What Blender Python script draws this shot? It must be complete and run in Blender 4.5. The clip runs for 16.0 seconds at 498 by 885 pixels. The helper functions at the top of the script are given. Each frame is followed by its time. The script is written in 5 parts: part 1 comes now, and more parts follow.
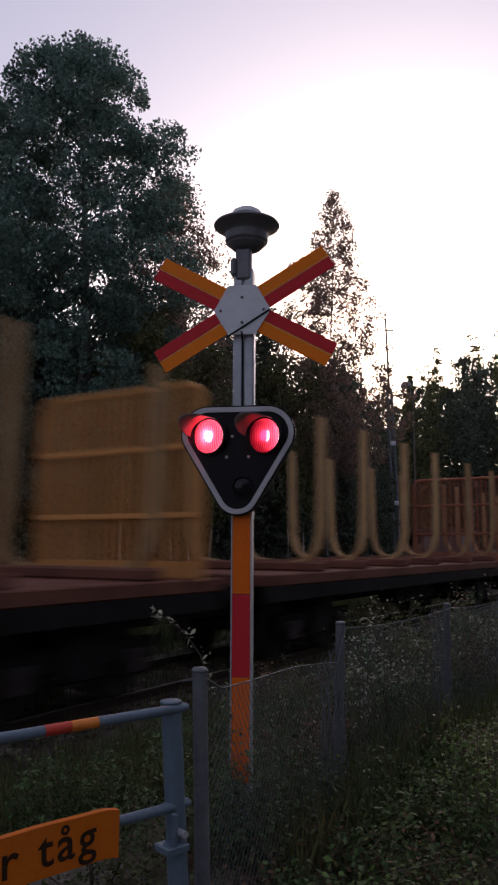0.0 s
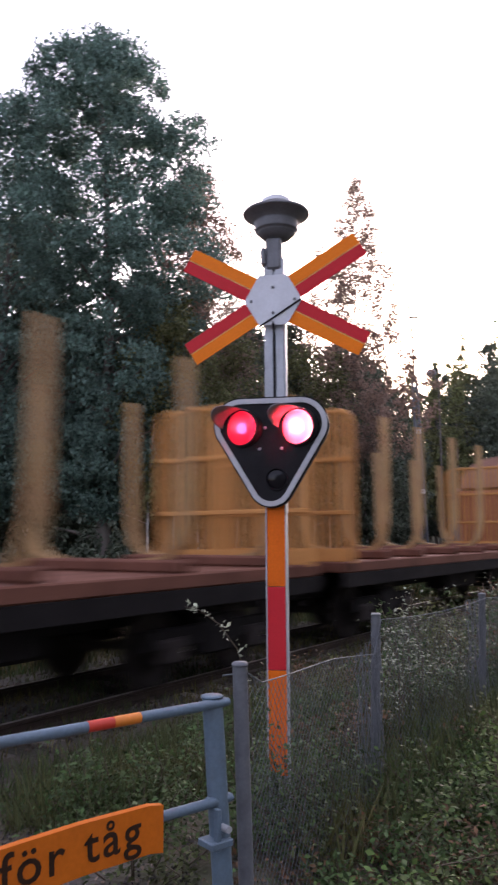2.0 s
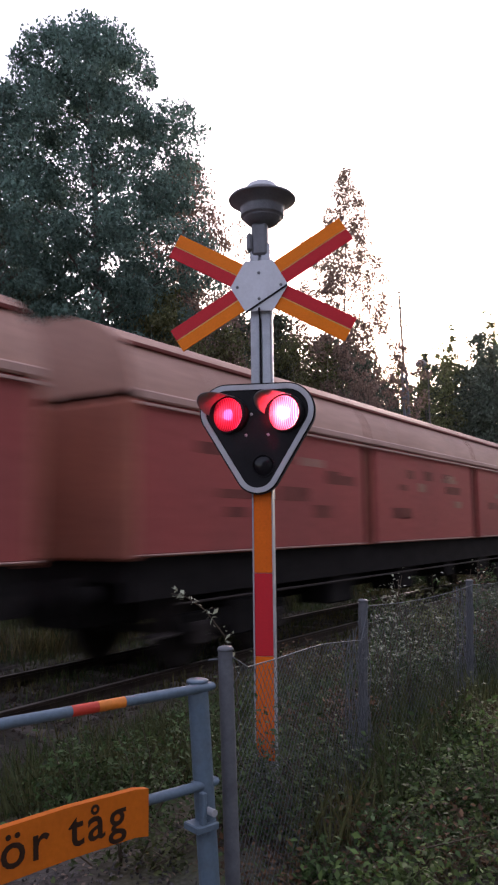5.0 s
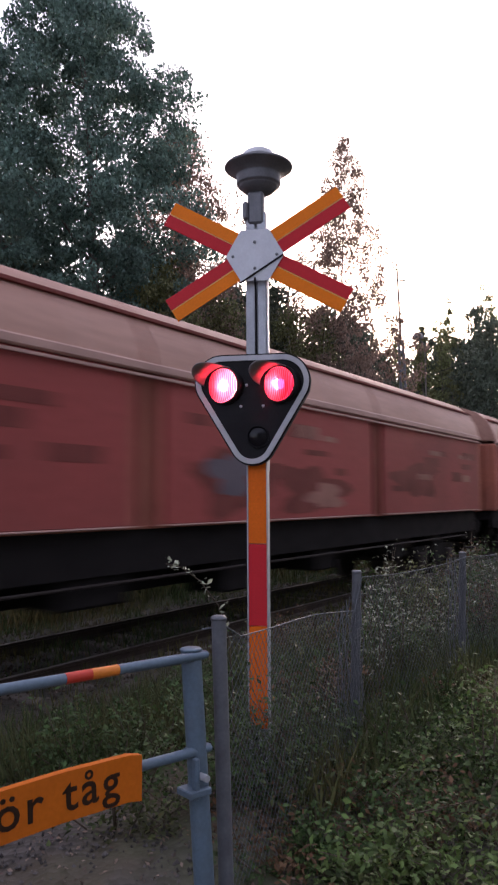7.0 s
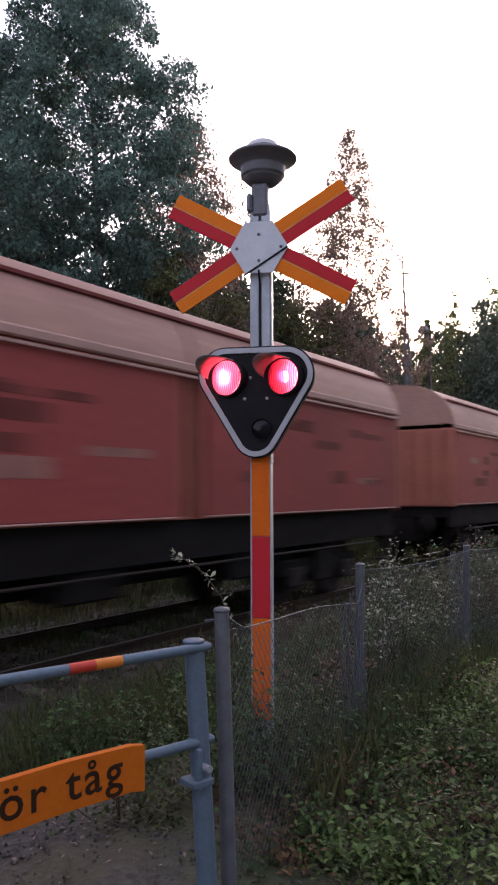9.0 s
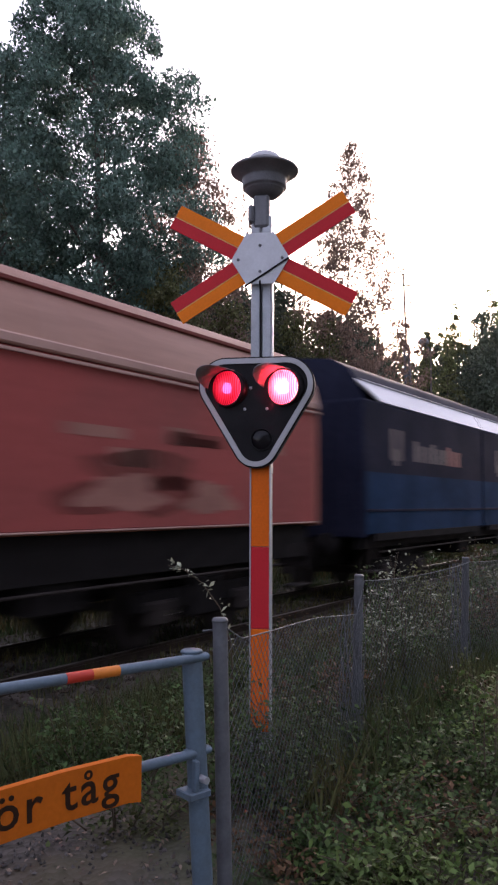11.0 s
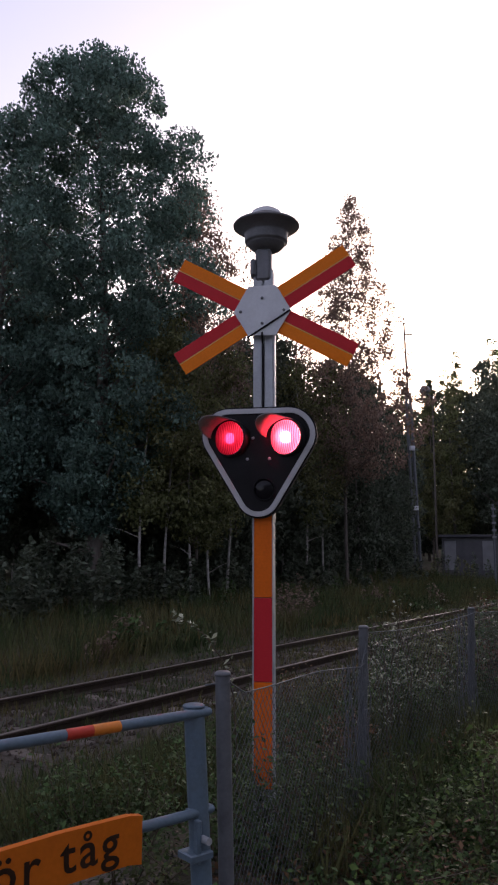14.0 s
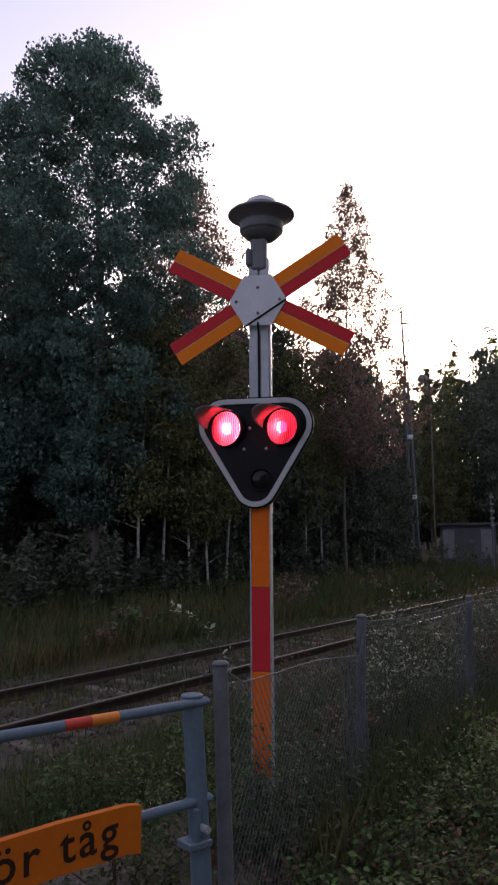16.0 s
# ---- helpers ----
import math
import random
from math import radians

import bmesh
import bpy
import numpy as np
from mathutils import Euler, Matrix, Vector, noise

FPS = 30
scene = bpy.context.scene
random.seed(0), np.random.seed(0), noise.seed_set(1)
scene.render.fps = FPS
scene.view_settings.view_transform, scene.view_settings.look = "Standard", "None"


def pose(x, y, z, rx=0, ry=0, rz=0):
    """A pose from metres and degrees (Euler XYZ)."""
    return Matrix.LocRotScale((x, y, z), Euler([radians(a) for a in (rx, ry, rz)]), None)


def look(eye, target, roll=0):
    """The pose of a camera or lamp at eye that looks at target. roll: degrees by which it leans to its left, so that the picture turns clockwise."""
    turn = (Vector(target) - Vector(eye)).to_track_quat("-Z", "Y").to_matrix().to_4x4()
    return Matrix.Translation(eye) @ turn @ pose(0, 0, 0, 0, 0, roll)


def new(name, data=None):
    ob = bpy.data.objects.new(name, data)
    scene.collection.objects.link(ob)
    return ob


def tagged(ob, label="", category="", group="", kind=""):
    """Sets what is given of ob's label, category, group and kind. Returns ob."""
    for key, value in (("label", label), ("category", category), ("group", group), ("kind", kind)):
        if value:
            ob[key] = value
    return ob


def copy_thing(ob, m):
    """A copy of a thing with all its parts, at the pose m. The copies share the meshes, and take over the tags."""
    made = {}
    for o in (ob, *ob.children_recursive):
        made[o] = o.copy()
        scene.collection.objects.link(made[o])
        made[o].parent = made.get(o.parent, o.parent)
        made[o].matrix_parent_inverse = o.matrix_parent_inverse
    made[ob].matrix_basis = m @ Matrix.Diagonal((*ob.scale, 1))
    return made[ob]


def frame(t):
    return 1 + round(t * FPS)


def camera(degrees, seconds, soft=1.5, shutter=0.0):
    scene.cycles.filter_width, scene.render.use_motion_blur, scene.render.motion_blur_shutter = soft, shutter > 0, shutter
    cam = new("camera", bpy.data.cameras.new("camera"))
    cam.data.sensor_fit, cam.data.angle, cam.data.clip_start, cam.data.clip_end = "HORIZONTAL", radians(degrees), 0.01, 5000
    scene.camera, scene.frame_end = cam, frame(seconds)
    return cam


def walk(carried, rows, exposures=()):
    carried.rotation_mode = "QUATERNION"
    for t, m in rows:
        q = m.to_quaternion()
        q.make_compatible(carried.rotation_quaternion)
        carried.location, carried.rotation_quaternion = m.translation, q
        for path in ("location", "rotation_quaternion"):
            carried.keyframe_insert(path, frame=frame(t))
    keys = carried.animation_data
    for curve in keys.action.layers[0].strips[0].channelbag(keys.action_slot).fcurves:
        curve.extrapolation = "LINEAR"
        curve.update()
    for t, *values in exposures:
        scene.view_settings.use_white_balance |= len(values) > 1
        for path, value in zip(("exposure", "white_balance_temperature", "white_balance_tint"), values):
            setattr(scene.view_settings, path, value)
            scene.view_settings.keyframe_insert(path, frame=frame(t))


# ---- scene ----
cam = camera(36.1, 16.0, soft=2.2, shutter=0.9)
walk(cam, [
    (0.0, pose(0.013, -0.044, 1.617, 97.65, -0.24, -1.34)),
    (0.5, pose(-0.013, -0.027, 1.602, 97.75, -1.11, -1.38)),
    (1.0, pose(0.007, -0.022, 1.590, 95.38, -1.41, -2.32)),
    (1.5, pose(-0.008, -0.037, 1.604, 95.59, -3.95, -1.06)),
    (2.0, pose(-0.038, -0.010, 1.629, 96.93, 0.35, 0.54)),
    (2.5, pose(0.003, -0.032, 1.636, 95.93, 0.37, -2.28)),
    (3.0, pose(-0.048, -0.007, 1.606, 94.90, 0.13, 2.04)),
    (3.5, pose(-0.023, -0.006, 1.624, 94.78, 0.61, 2.16)),
    (4.0, pose(-0.023, -0.001, 1.615, 96.37, 0.82, 0.75)),
    (6.5, pose(-0.003, 0.011, 1.598, 95.07, 0.54, -0.45)),
    (7.0, pose(-0.009, 0.015, 1.595, 94.23, 0.36, -0.47)),
    (7.5, pose(-0.004, 0.014, 1.592, 93.73, 0.59, -0.83)),
    (8.0, pose(-0.002, 0.012, 1.591, 93.99, 0.45, -0.57)),
    (8.5, pose(-0.002, 0.014, 1.591, 93.72, 0.41, -0.21)),
    (11.0, pose(-0.002, 0.011, 1.590, 94.50, -0.22, -0.16)),
    (11.5, pose(-0.008, 0.011, 1.591, 95.39, 0.43, -0.11)),
    (12.0, pose(-0.002, 0.013, 1.594, 95.39, 0.26, 0.07)),
    (12.5, pose(-0.004, 0.003, 1.602, 97.75, 0.42, -0.66)),
    (13.0, pose(-0.001, -0.001, 1.602, 98.00, 0.19, -0.15)),
    (13.5, pose(0.001, -0.001, 1.600, 98.22, 0.04, -0.32)),
    (14.0, pose(-0.002, 0.001, 1.600, 98.09, -0.11, 0.05)),
    (14.5, pose(0.000, 0.000, 1.600, 98.22, -0.00, 0.00)),
    (15.0, pose(0.000, 0.003, 1.601, 98.16, 0.01, -0.35)),
    (15.5, pose(-0.001, -0.004, 1.599, 97.96, 0.19, -0.30)),
    (16.0, pose(0.007, 0.005, 1.600, 97.36, 0.36, -0.02)),
], exposures=[(t, e - 0.17, 6480, 28) for t, e in (
    (0.0, 0.05), (1.0, 0.2), (1.5, 0.85), (2.0, 1.75), (2.5, 1.3), (3.0, 1.55), (4.0, 1.4), (8.5, 1.4), (11.0, 1.4), (12.4, 1.3), (13.0, 1.15), (13.5, 0.80), (14.0, 0.60), (16.0, 0.55))])

# ---- world and sun: dusk, the sun low behind the woods ahead ----
SUN_AZ, SUN_EL = 12.0, 14.0   # degrees to the right of +Y, degrees up
world = bpy.data.worlds.new("dusk_sky")
scene.world = world
world.use_nodes = True
wn = world.node_tree
sky = wn.nodes.new("ShaderNodeTexSky")
sky.sky_type, sky.sun_disc = "NISHITA", False
sky.sun_elevation, sky.sun_rotation = radians(SUN_EL), radians(SUN_AZ)
sky.air_density, sky.dust_density, sky.ozone_density = 1.0, 2.5, 2.0
bg = wn.nodes["Background"]
bg.inputs["Strength"].default_value = 0.15
# thin high cloud over the whole sky, a little uneven
cloud_at, cloud_noise = wn.nodes.new("ShaderNodeTexCoord"), wn.nodes.new("ShaderNodeTexNoise")
cloud_noise.inputs["Scale"].default_value, cloud_noise.inputs["Detail"].default_value = 2.2, 6
cloud_tone, cloud_mix = wn.nodes.new("ShaderNodeMix"), wn.nodes.new("ShaderNodeMix")
cloud_tone.data_type = cloud_mix.data_type = "RGBA"
cloud_tone.inputs[6].default_value, cloud_tone.inputs[7].default_value = (5.4, 5.3, 5.5, 1), (7.4, 7.2, 7.3, 1)
cloud_mix.inputs[0].default_value = 0.32
wn.links.new(cloud_at.outputs["Generated"], cloud_noise.inputs["Vector"])
wn.links.new(cloud_noise.outputs["Fac"], cloud_tone.inputs[0])
wn.links.new(sky.outputs[0], cloud_mix.inputs[6])
wn.links.new(cloud_tone.outputs[2], cloud_mix.inputs[7])
wn.links.new(cloud_mix.outputs[2], bg.inputs["Color"])
sun = new("sun", bpy.data.lights.new("sun", "SUN"))
sun.data.energy, sun.data.angle, sun.data.color = 0.5, radians(12), (1.0, 0.82, 0.72)
far = Vector((math.sin(radians(SUN_AZ)) * 50, math.cos(radians(SUN_AZ)) * 50, 50 * math.tan(radians(SUN_EL + 3))))
sun.matrix_world = look(far, (0, 0, 0))


# ---- materials ----
def mat(name, col, rough=0.6, metal=0.0, vary=0.25, scale=6.0, bump=0.15, fine=60.0, tint=None, island=0.0, objvary=0.0, trans=0.0, spec=0.5, stretch=(1, 1, 1), coat=0.0):
    """Base colour broken by stains and grain at two scales, with matching relief and gloss."""
    m = bpy.data.materials.new(name)
    m.use_nodes = True
    nt = m.node_tree
    nd, ln = nt.nodes, nt.links
    b = nd["Principled BSDF"]
    co = nd.new("ShaderNodeTexCoord")
    mp = nd.new("ShaderNodeMapping")
    mp.inputs["Scale"].default_value = stretch
    ln.new(co.outputs["Object"], mp.inputs["Vector"])
    n1, n2 = nd.new("ShaderNodeTexNoise"), nd.new("ShaderNodeTexNoise")
    n1.inputs["Scale"].default_value, n1.inputs["Detail"].default_value = scale, 6
    n2.inputs["Scale"].default_value, n2.inputs["Detail"].default_value = fine, 3
    ln.new(mp.outputs[0], n1.inputs["Vector"])
    ln.new(mp.outputs[0], n2.inputs["Vector"])
    mx = nd.new("ShaderNodeMix")
    mx.data_type = "RGBA"
    other = tint or tuple(c * 0.45 for c in col)
    mx.inputs[6].default_value, mx.inputs[7].default_value = (*col, 1), (*other, 1)
    ramp = nd.new("ShaderNodeMapRange")
    ramp.inputs[1].default_value, ramp.inputs[2].default_value = 0.42, 0.75
    ramp.inputs[3].default_value, ramp.inputs[4].default_value = 0.0, min(1.0, vary * 2.2)
    ln.new(n1.outputs["Fac"], ramp.inputs[0])
    ln.new(ramp.outputs[0], mx.inputs[0])
    hsv = nd.new("ShaderNodeHueSaturation")
    ln.new(mx.outputs[2], hsv.inputs["Color"])
    val = nd.new("ShaderNodeMapRange")
    val.inputs[3].default_value, val.inputs[4].default_value = 1 - vary, 1 + vary
    ln.new(n2.outputs["Fac"], val.inputs[0])
    last = val.outputs[0]
    for amount, kind, sock in ((island, "ShaderNodeNewGeometry", "Random Per Island"), (objvary, "ShaderNodeObjectInfo", "Random")):
        if amount:
            g = nd.new(kind)
            r = nd.new("ShaderNodeMapRange")
            r.inputs[3].default_value, r.inputs[4].default_value = 1 - amount, 1 + amount
            ln.new(g.outputs[sock], r.inputs[0])
            mul = nd.new("ShaderNodeMath")
            mul.operation = "MULTIPLY"
            ln.new(last, mul.inputs[0])
            ln.new(r.outputs[0], mul.inputs[1])
            last = mul.outputs[0]
    ln.new(last, hsv.inputs["Value"])
    ln.new(hsv.outputs[0], b.inputs["Base Color"])
    rr = nd.new("ShaderNodeMapRange")
    rr.inputs[3].default_value, rr.inputs[4].default_value = max(0.03, rough - 0.12), min(1, rough + 0.12)
    ln.new(n1.outputs["Fac"], rr.inputs[0])
    ln.new(rr.outputs[0], b.inputs["Roughness"])
    b.inputs["Metallic"].default_value = metal
    b.inputs["Specular IOR Level"].default_value = spec
    b.inputs["Coat Weight"].default_value = coat
    if bump:
        bp = nd.new("ShaderNodeBump")
        bp.inputs["Strength"].default_value, bp.inputs["Distance"].default_value = bump, 0.01
        ln.new(n2.outputs["Fac"], bp.inputs["Height"])
        ln.new(bp.outputs[0], b.inputs["Normal"])
    if trans:
        tr = nd.new("ShaderNodeBsdfTranslucent")
        ln.new(hsv.outputs[0], tr.inputs["Color"])
        mix = nd.new("ShaderNodeMixShader")
        mix.inputs[0].default_value = trans
        ln.new(b.outputs[0], mix.inputs[1])
        ln.new(tr.outputs[0], mix.inputs[2])
        ln.new(mix.outputs[0], nd["Material Output"].inputs["Surface"])
    return m


def glow(name, col, strength):
    m = bpy.data.materials.new(name)
    m.use_nodes = True
    b = m.node_tree.nodes["Principled BSDF"]
    b.inputs["Base Color"].default_value = (*[c * 0.5 for c in col], 1)
    b.inputs["Emission Color"].default_value = (*col, 1)
    b.inputs["Emission Strength"].default_value = strength
    return m


def lens_mat(name, col):
    """Moulded red glass: scatters the lamp behind it, glossy outside, with prism ribs."""
    m = bpy.data.materials.new(name)
    m.use_nodes = True
    nd, ln = m.node_tree.nodes, m.node_tree.links
    tr, gl, mix = nd.new("ShaderNodeBsdfTranslucent"), nd.new("ShaderNodeBsdfGlossy"), nd.new("ShaderNodeMixShader")
    co, wv, bp = nd.new("ShaderNodeTexCoord"), nd.new("ShaderNodeTexWave"), nd.new("ShaderNodeBump")
    wv.inputs["Scale"].default_value, wv.inputs["Distortion"].default_value = 26, 1.0
    mp = nd.new("ShaderNodeMix")
    mp.data_type = "RGBA"
    mp.inputs[6].default_value, mp.inputs[7].default_value = (*col, 1), (col[0] * 0.6, col[1] * 0.2, col[2] * 0.22, 1)
    ln.new(co.outputs["Object"], wv.inputs["Vector"])
    ln.new(wv.outputs["Fac"], mp.inputs[0])
    ln.new(mp.outputs[2], tr.inputs["Color"])
    ln.new(wv.outputs["Fac"], bp.inputs["Height"])
    bp.inputs["Strength"].default_value, bp.inputs["Distance"].default_value = 0.5, 0.003
    ln.new(bp.outputs[0], gl.inputs["Normal"])
    gl.inputs["Roughness"].default_value = 0.15
    mix.inputs[0].default_value = 0.05
    rf, both = nd.new("ShaderNodeBsdfRefraction"), nd.new("ShaderNodeMixShader")
    rf.inputs["Roughness"].default_value, rf.inputs["IOR"].default_value = 0.3, 1.3
    ln.new(mp.outputs[2], rf.inputs["Color"])
    ln.new(bp.outputs[0], rf.inputs["Normal"])
    both.inputs[0].default_value = 0.6
    ln.new(tr.outputs[0], both.inputs[1])
    ln.new(rf.outputs[0], both.inputs[2])
    ln.new(both.outputs[0], mix.inputs[1])
    ln.new(gl.outputs[0], mix.inputs[2])
    ln.new(mix.outputs[0], nd["Material Output"].inputs["Surface"])
    return m


GALV = mat("galvanised_steel", (0.42, 0.44, 0.47), 0.45, 0.35, 0.18, 9, 0.1, 90)
WHITE = mat("white_enamel_weathered", (0.62, 0.64, 0.68), 0.4, 0, 0.10, 7, 0.05, 70)
RIMGREY = mat("pale_grey_paint", (0.46, 0.46, 0.48), 0.45, 0, 0.12, 10, 0.05, 80)
BLACK = mat("matt_black_paint", (0.010, 0.009, 0.011), 0.6, 0, 0.25, 8, 0.08, 90, spec=0.2)
DARKCAST = mat("dark_grey_casting", (0.165, 0.17, 0.185), 0.5, 0.1, 0.2, 12, 0.12, 80)
DOME = mat("pale_dome_paint", (0.5, 0.52, 0.55), 0.35, 0, 0.1, 12, 0.05, 80)
ORANGE = mat("signal_orange_reflective", (0.90, 0.215, 0.010), 0.45, 0, 0.10, 8, 0.05, 90, tint=(0.75, 0.19, 0.012), spec=0.12)
RED = mat("signal_red_reflective", (0.60, 0.03, 0.038), 0.45, 0, 0.10, 8, 0.05, 90, tint=(0.48, 0.03, 0.04), spec=0.12)
PALE = mat("yellow_seam", (0.80, 0.40, 0.10), 0.5, 0, 0.1, 8, 0.03)
POSTORANGE = mat("worn_orange_board_paint", (0.80, 0.155, 0.010), 0.5, 0, 0.16, 6, 0.06, 80, tint=(0.60, 0.10, 0.012), spec=0.12)
BLUEGREY = mat("blue_grey_paint_chipped", (0.105, 0.16, 0.21), 0.45, 0.1, 0.22, 14, 0.12, 70, tint=(0.09, 0.115, 0.135))
BANDRED = mat("band_red_paint", (0.6, 0.045, 0.02), 0.45, 0, 0.15, 14, 0.08, 70)
BANDORANGE = mat("band_orange_paint", (0.75, 0.22, 0.02), 0.45, 0, 0.15, 14, 0.08, 70)
FENCEPOST = mat("dull_galvanised_post", (0.14, 0.15, 0.165), 0.55, 0.25, 0.22, 12, 0.15, 80)
WIRE = mat("galvanised_wire", (0.13, 0.145, 0.16), 0.6, 0.2, 0.2, 20, 0.0, spec=0.3)
BOARD = mat("orange_sign_board", (0.58, 0.138, 0.009), 0.55, 0, 0.14, 5, 0.06, 60, tint=(0.45, 0.11, 0.015), spec=0.15)
LETTER = mat("faded_black_letters", (0.035, 0.016, 0.008), 0.6, 0, 0.3, 12, 0.0, spec=0.2)
RAILTOPMAT = mat("worn_rail_head", (0.30, 0.26, 0.23), 0.4, 0.6, 0.25, 8, 0.05, 60)
RAILSTEEL = mat("rusty_rail", (0.055, 0.038, 0.03), 0.5, 0.5, 0.3, 10, 0.2, 50)
SLEEPER = mat("weathered_sleeper", (0.12, 0.10, 0.085), 0.85, 0, 0.3, 5, 0.4, 40, objvary=0.3, stretch=(1, 6, 1))
STONE = mat("ballast_stone", (0.075, 0.058, 0.046), 0.9, 0, 0.25, 9, 0.3, 50, island=0.5, spec=0.2)
GRAVEL = mat("path_gravel", (0.095, 0.088, 0.084), 0.9, 0, 0.25, 12, 0.3, 60, island=0.6, spec=0.2)
BARK = mat("grey_brown_bark", (0.13, 0.11, 0.095), 0.9, 0, 0.35, 4, 0.5, 25, stretch=(1, 1, 0.3))
BIRCH = mat("birch_bark", (0.33, 0.31, 0.285), 0.8, 0, 0.35, 3, 0.3, 20, tint=(0.08, 0.07, 0.06), stretch=(1, 1, 2.5))
LEAF = mat("dark_green_leaves", (0.125, 0.205, 0.165), 0.5, 0, 0.25, 0.4, 0, 20, tint=(0.07, 0.11, 0.095), island=0.45, trans=0.42, spec=0.3)
LEAFBIRCH = mat("birch_leaves_browned", (0.24, 0.175, 0.14), 0.55, 0, 0.2, 0.35, 0, 20, tint=(0.25, 0.15, 0.13), island=0.45, trans=0.55, spec=0.2)
LEAFWOOD = mat("wood_leaves", (0.08, 0.105, 0.072), 0.6, 0, 0.3, 0.25, 0, 20, tint=(0.105, 0.10, 0.065), island=0.45, trans=0.28, spec=0.3)
NEEDLE = mat("spruce_needles", (0.03, 0.045, 0.032), 0.7, 0, 0.2, 0.3, 0, 20, island=0.4, trans=0.1)
SHRUB = mat("shrub_leaves", (0.055, 0.102, 0.034), 0.55, 0, 0.3, 1.3, 0, 30, tint=(0.10, 0.066, 0.036), island=0.6, trans=0.3, spec=0.15)
PALELEAF = mat("pale_sapling_leaves", (0.33, 0.36, 0.26), 0.5, 0, 0.2, 2, 0, 30, island=0.4, trans=0.3, spec=0.3)
STEM = mat("brown_stems", (0.10, 0.075, 0.05), 0.8, 0, 0.3, 6, 0.1, 40)
DRYGRASS = mat("dry_brown_grass", (0.15, 0.125, 0.055), 0.7, 0, 0.3, 0.8, 0, 20, tint=(0.12, 0.10, 0.04), island=0.5, trans=0.25, spec=0.1)
GRASS = mat("long_grass", (0.06, 0.09, 0.036), 0.6, 0, 0.35, 0.7, 0, 20, tint=(0.19, 0.13, 0.06), island=0.5, trans=0.25, spec=0.15)
WAGONRED = mat("wagon_red_paint_dirty", (0.34, 0.075, 0.066), 0.6, 0, 0.30, 0.5, 0.05, 9, tint=(0.20, 0.072, 0.062), objvary=0.12, spec=0.12)
WAGONEND = mat("wagon_end_brown_red", (0.42, 0.15, 0.10), 0.6, 0, 0.25, 1.1, 0.06, 16, tint=(0.24, 0.088, 0.07), spec=0.15)
WAGONROOF = mat("wagon_roof_dusty_red", (0.40, 0.225, 0.17), 0.6, 0, 0.28, 0.8, 0.05, 12, tint=(0.26, 0.135, 0.105), stretch=(0.3, 1, 1), spec=0.25)
GUTTER = mat("wagon_pale_gutter", (0.48, 0.30, 0.25), 0.6, 0, 0.2, 3, 0.03, spec=0.2)
WAGONBLUE = mat("wagon_blue_paint", (0.014, 0.042, 0.096), 0.6, 0, 0.3, 0.8, 0.0, 10, spec=0.02)
WAGONBLUEDARK = mat("wagon_dark_blue", (0.022, 0.025, 0.045), 0.6, 0, 0.3, 0.9, 0.0, 10, spec=0.02)
ROOFWHITE = mat("wagon_silver_white_roof", (0.66, 0.68, 0.74), 0.4, 0.1, 0.12, 1.2, 0.03, 12, stretch=(0.3, 1, 1))
UNDER = mat("dark_underframe", (0.016, 0.014, 0.014), 0.85, 0, 0.3, 4, 0.15, 30, spec=0.1)
WHEEL = mat("brake_dust_wheel", (0.035, 0.028, 0.026), 0.75, 0.1, 0.3, 8, 0.1, 40, spec=0.2)
MARK = mat("dark_faded_marking", (0.20, 0.055, 0.046), 0.6, 0, 0.3, 3, 0.0, spec=0.1)
MARKPALE = mat("pale_side_marking", (0.36, 0.17, 0.135), 0.6, 0, 0.35, 2, 0.0, spec=0.1)
MARKRED = mat("red_side_marking", (0.22, 0.03, 0.05), 0.4, 0, 0.3, 1.5, 0.0)
OCHRE = mat("ochre_headboard_paint", (0.54, 0.25, 0.075), 0.65, 0, 0.25, 2.5, 0.1, 30, tint=(0.46, 0.22, 0.08), objvary=0.15, spec=0.2)
RUSTRED = mat("rust_red_headboard_paint", (0.34, 0.12, 0.065), 0.65, 0, 0.25, 2.5, 0.1, 30, objvary=0.15, spec=0.2)
STAKE = mat("ochre_brown_stanchion", (0.38, 0.24, 0.11), 0.65, 0, 0.3, 3, 0.1, 30, tint=(0.28, 0.14, 0.08), objvary=0.25, spec=0.2)
DECK = mat("rusty_deck", (0.16, 0.066, 0.044), 0.8, 0, 0.35, 2.5, 0.2, 30, spec=0.15)
LEAFOLIVE = mat("olive_young_leaves", (0.13, 0.145, 0.062), 0.5, 0, 0.25, 0.5, 0, 20, tint=(0.17, 0.13, 0.065), island=0.5, trans=0.35, spec=0.2)
LITTER = mat("dry_leaf_litter", (0.17, 0.125, 0.095), 0.7, 0, 0.25, 3, 0, 30, tint=(0.16, 0.10, 0.07), island=0.6, trans=0.1)
# black hood paint, lightened so that it shows the lamp's red glow
HOODIN = mat("hood_paint_lifted_for_glow", (0.28, 0.25, 0.25), 0.6, 0, 0.2, 10, 0.05, 80, spec=0.2)
BLUEPATCH = mat("faded_blue_sprayed_paint", (0.13, 0.11, 0.13), 0.6, 0, 0.35, 2, 0.0, spec=0.15)
SHRUBBROWN = mat("withering_brown_leaves", (0.13, 0.075, 0.042), 0.6, 0, 0.3, 1.5, 0, 30, tint=(0.12, 0.075, 0.04), island=0.6, trans=0.25, spec=0.15)
SHRUBBRIGHT = mat("fresh_green_leaves", (0.10, 0.165, 0.048), 0.55, 0, 0.25, 2.0, 0, 30, tint=(0.20, 0.19, 0.06), island=0.5, trans=0.3, spec=0.2)
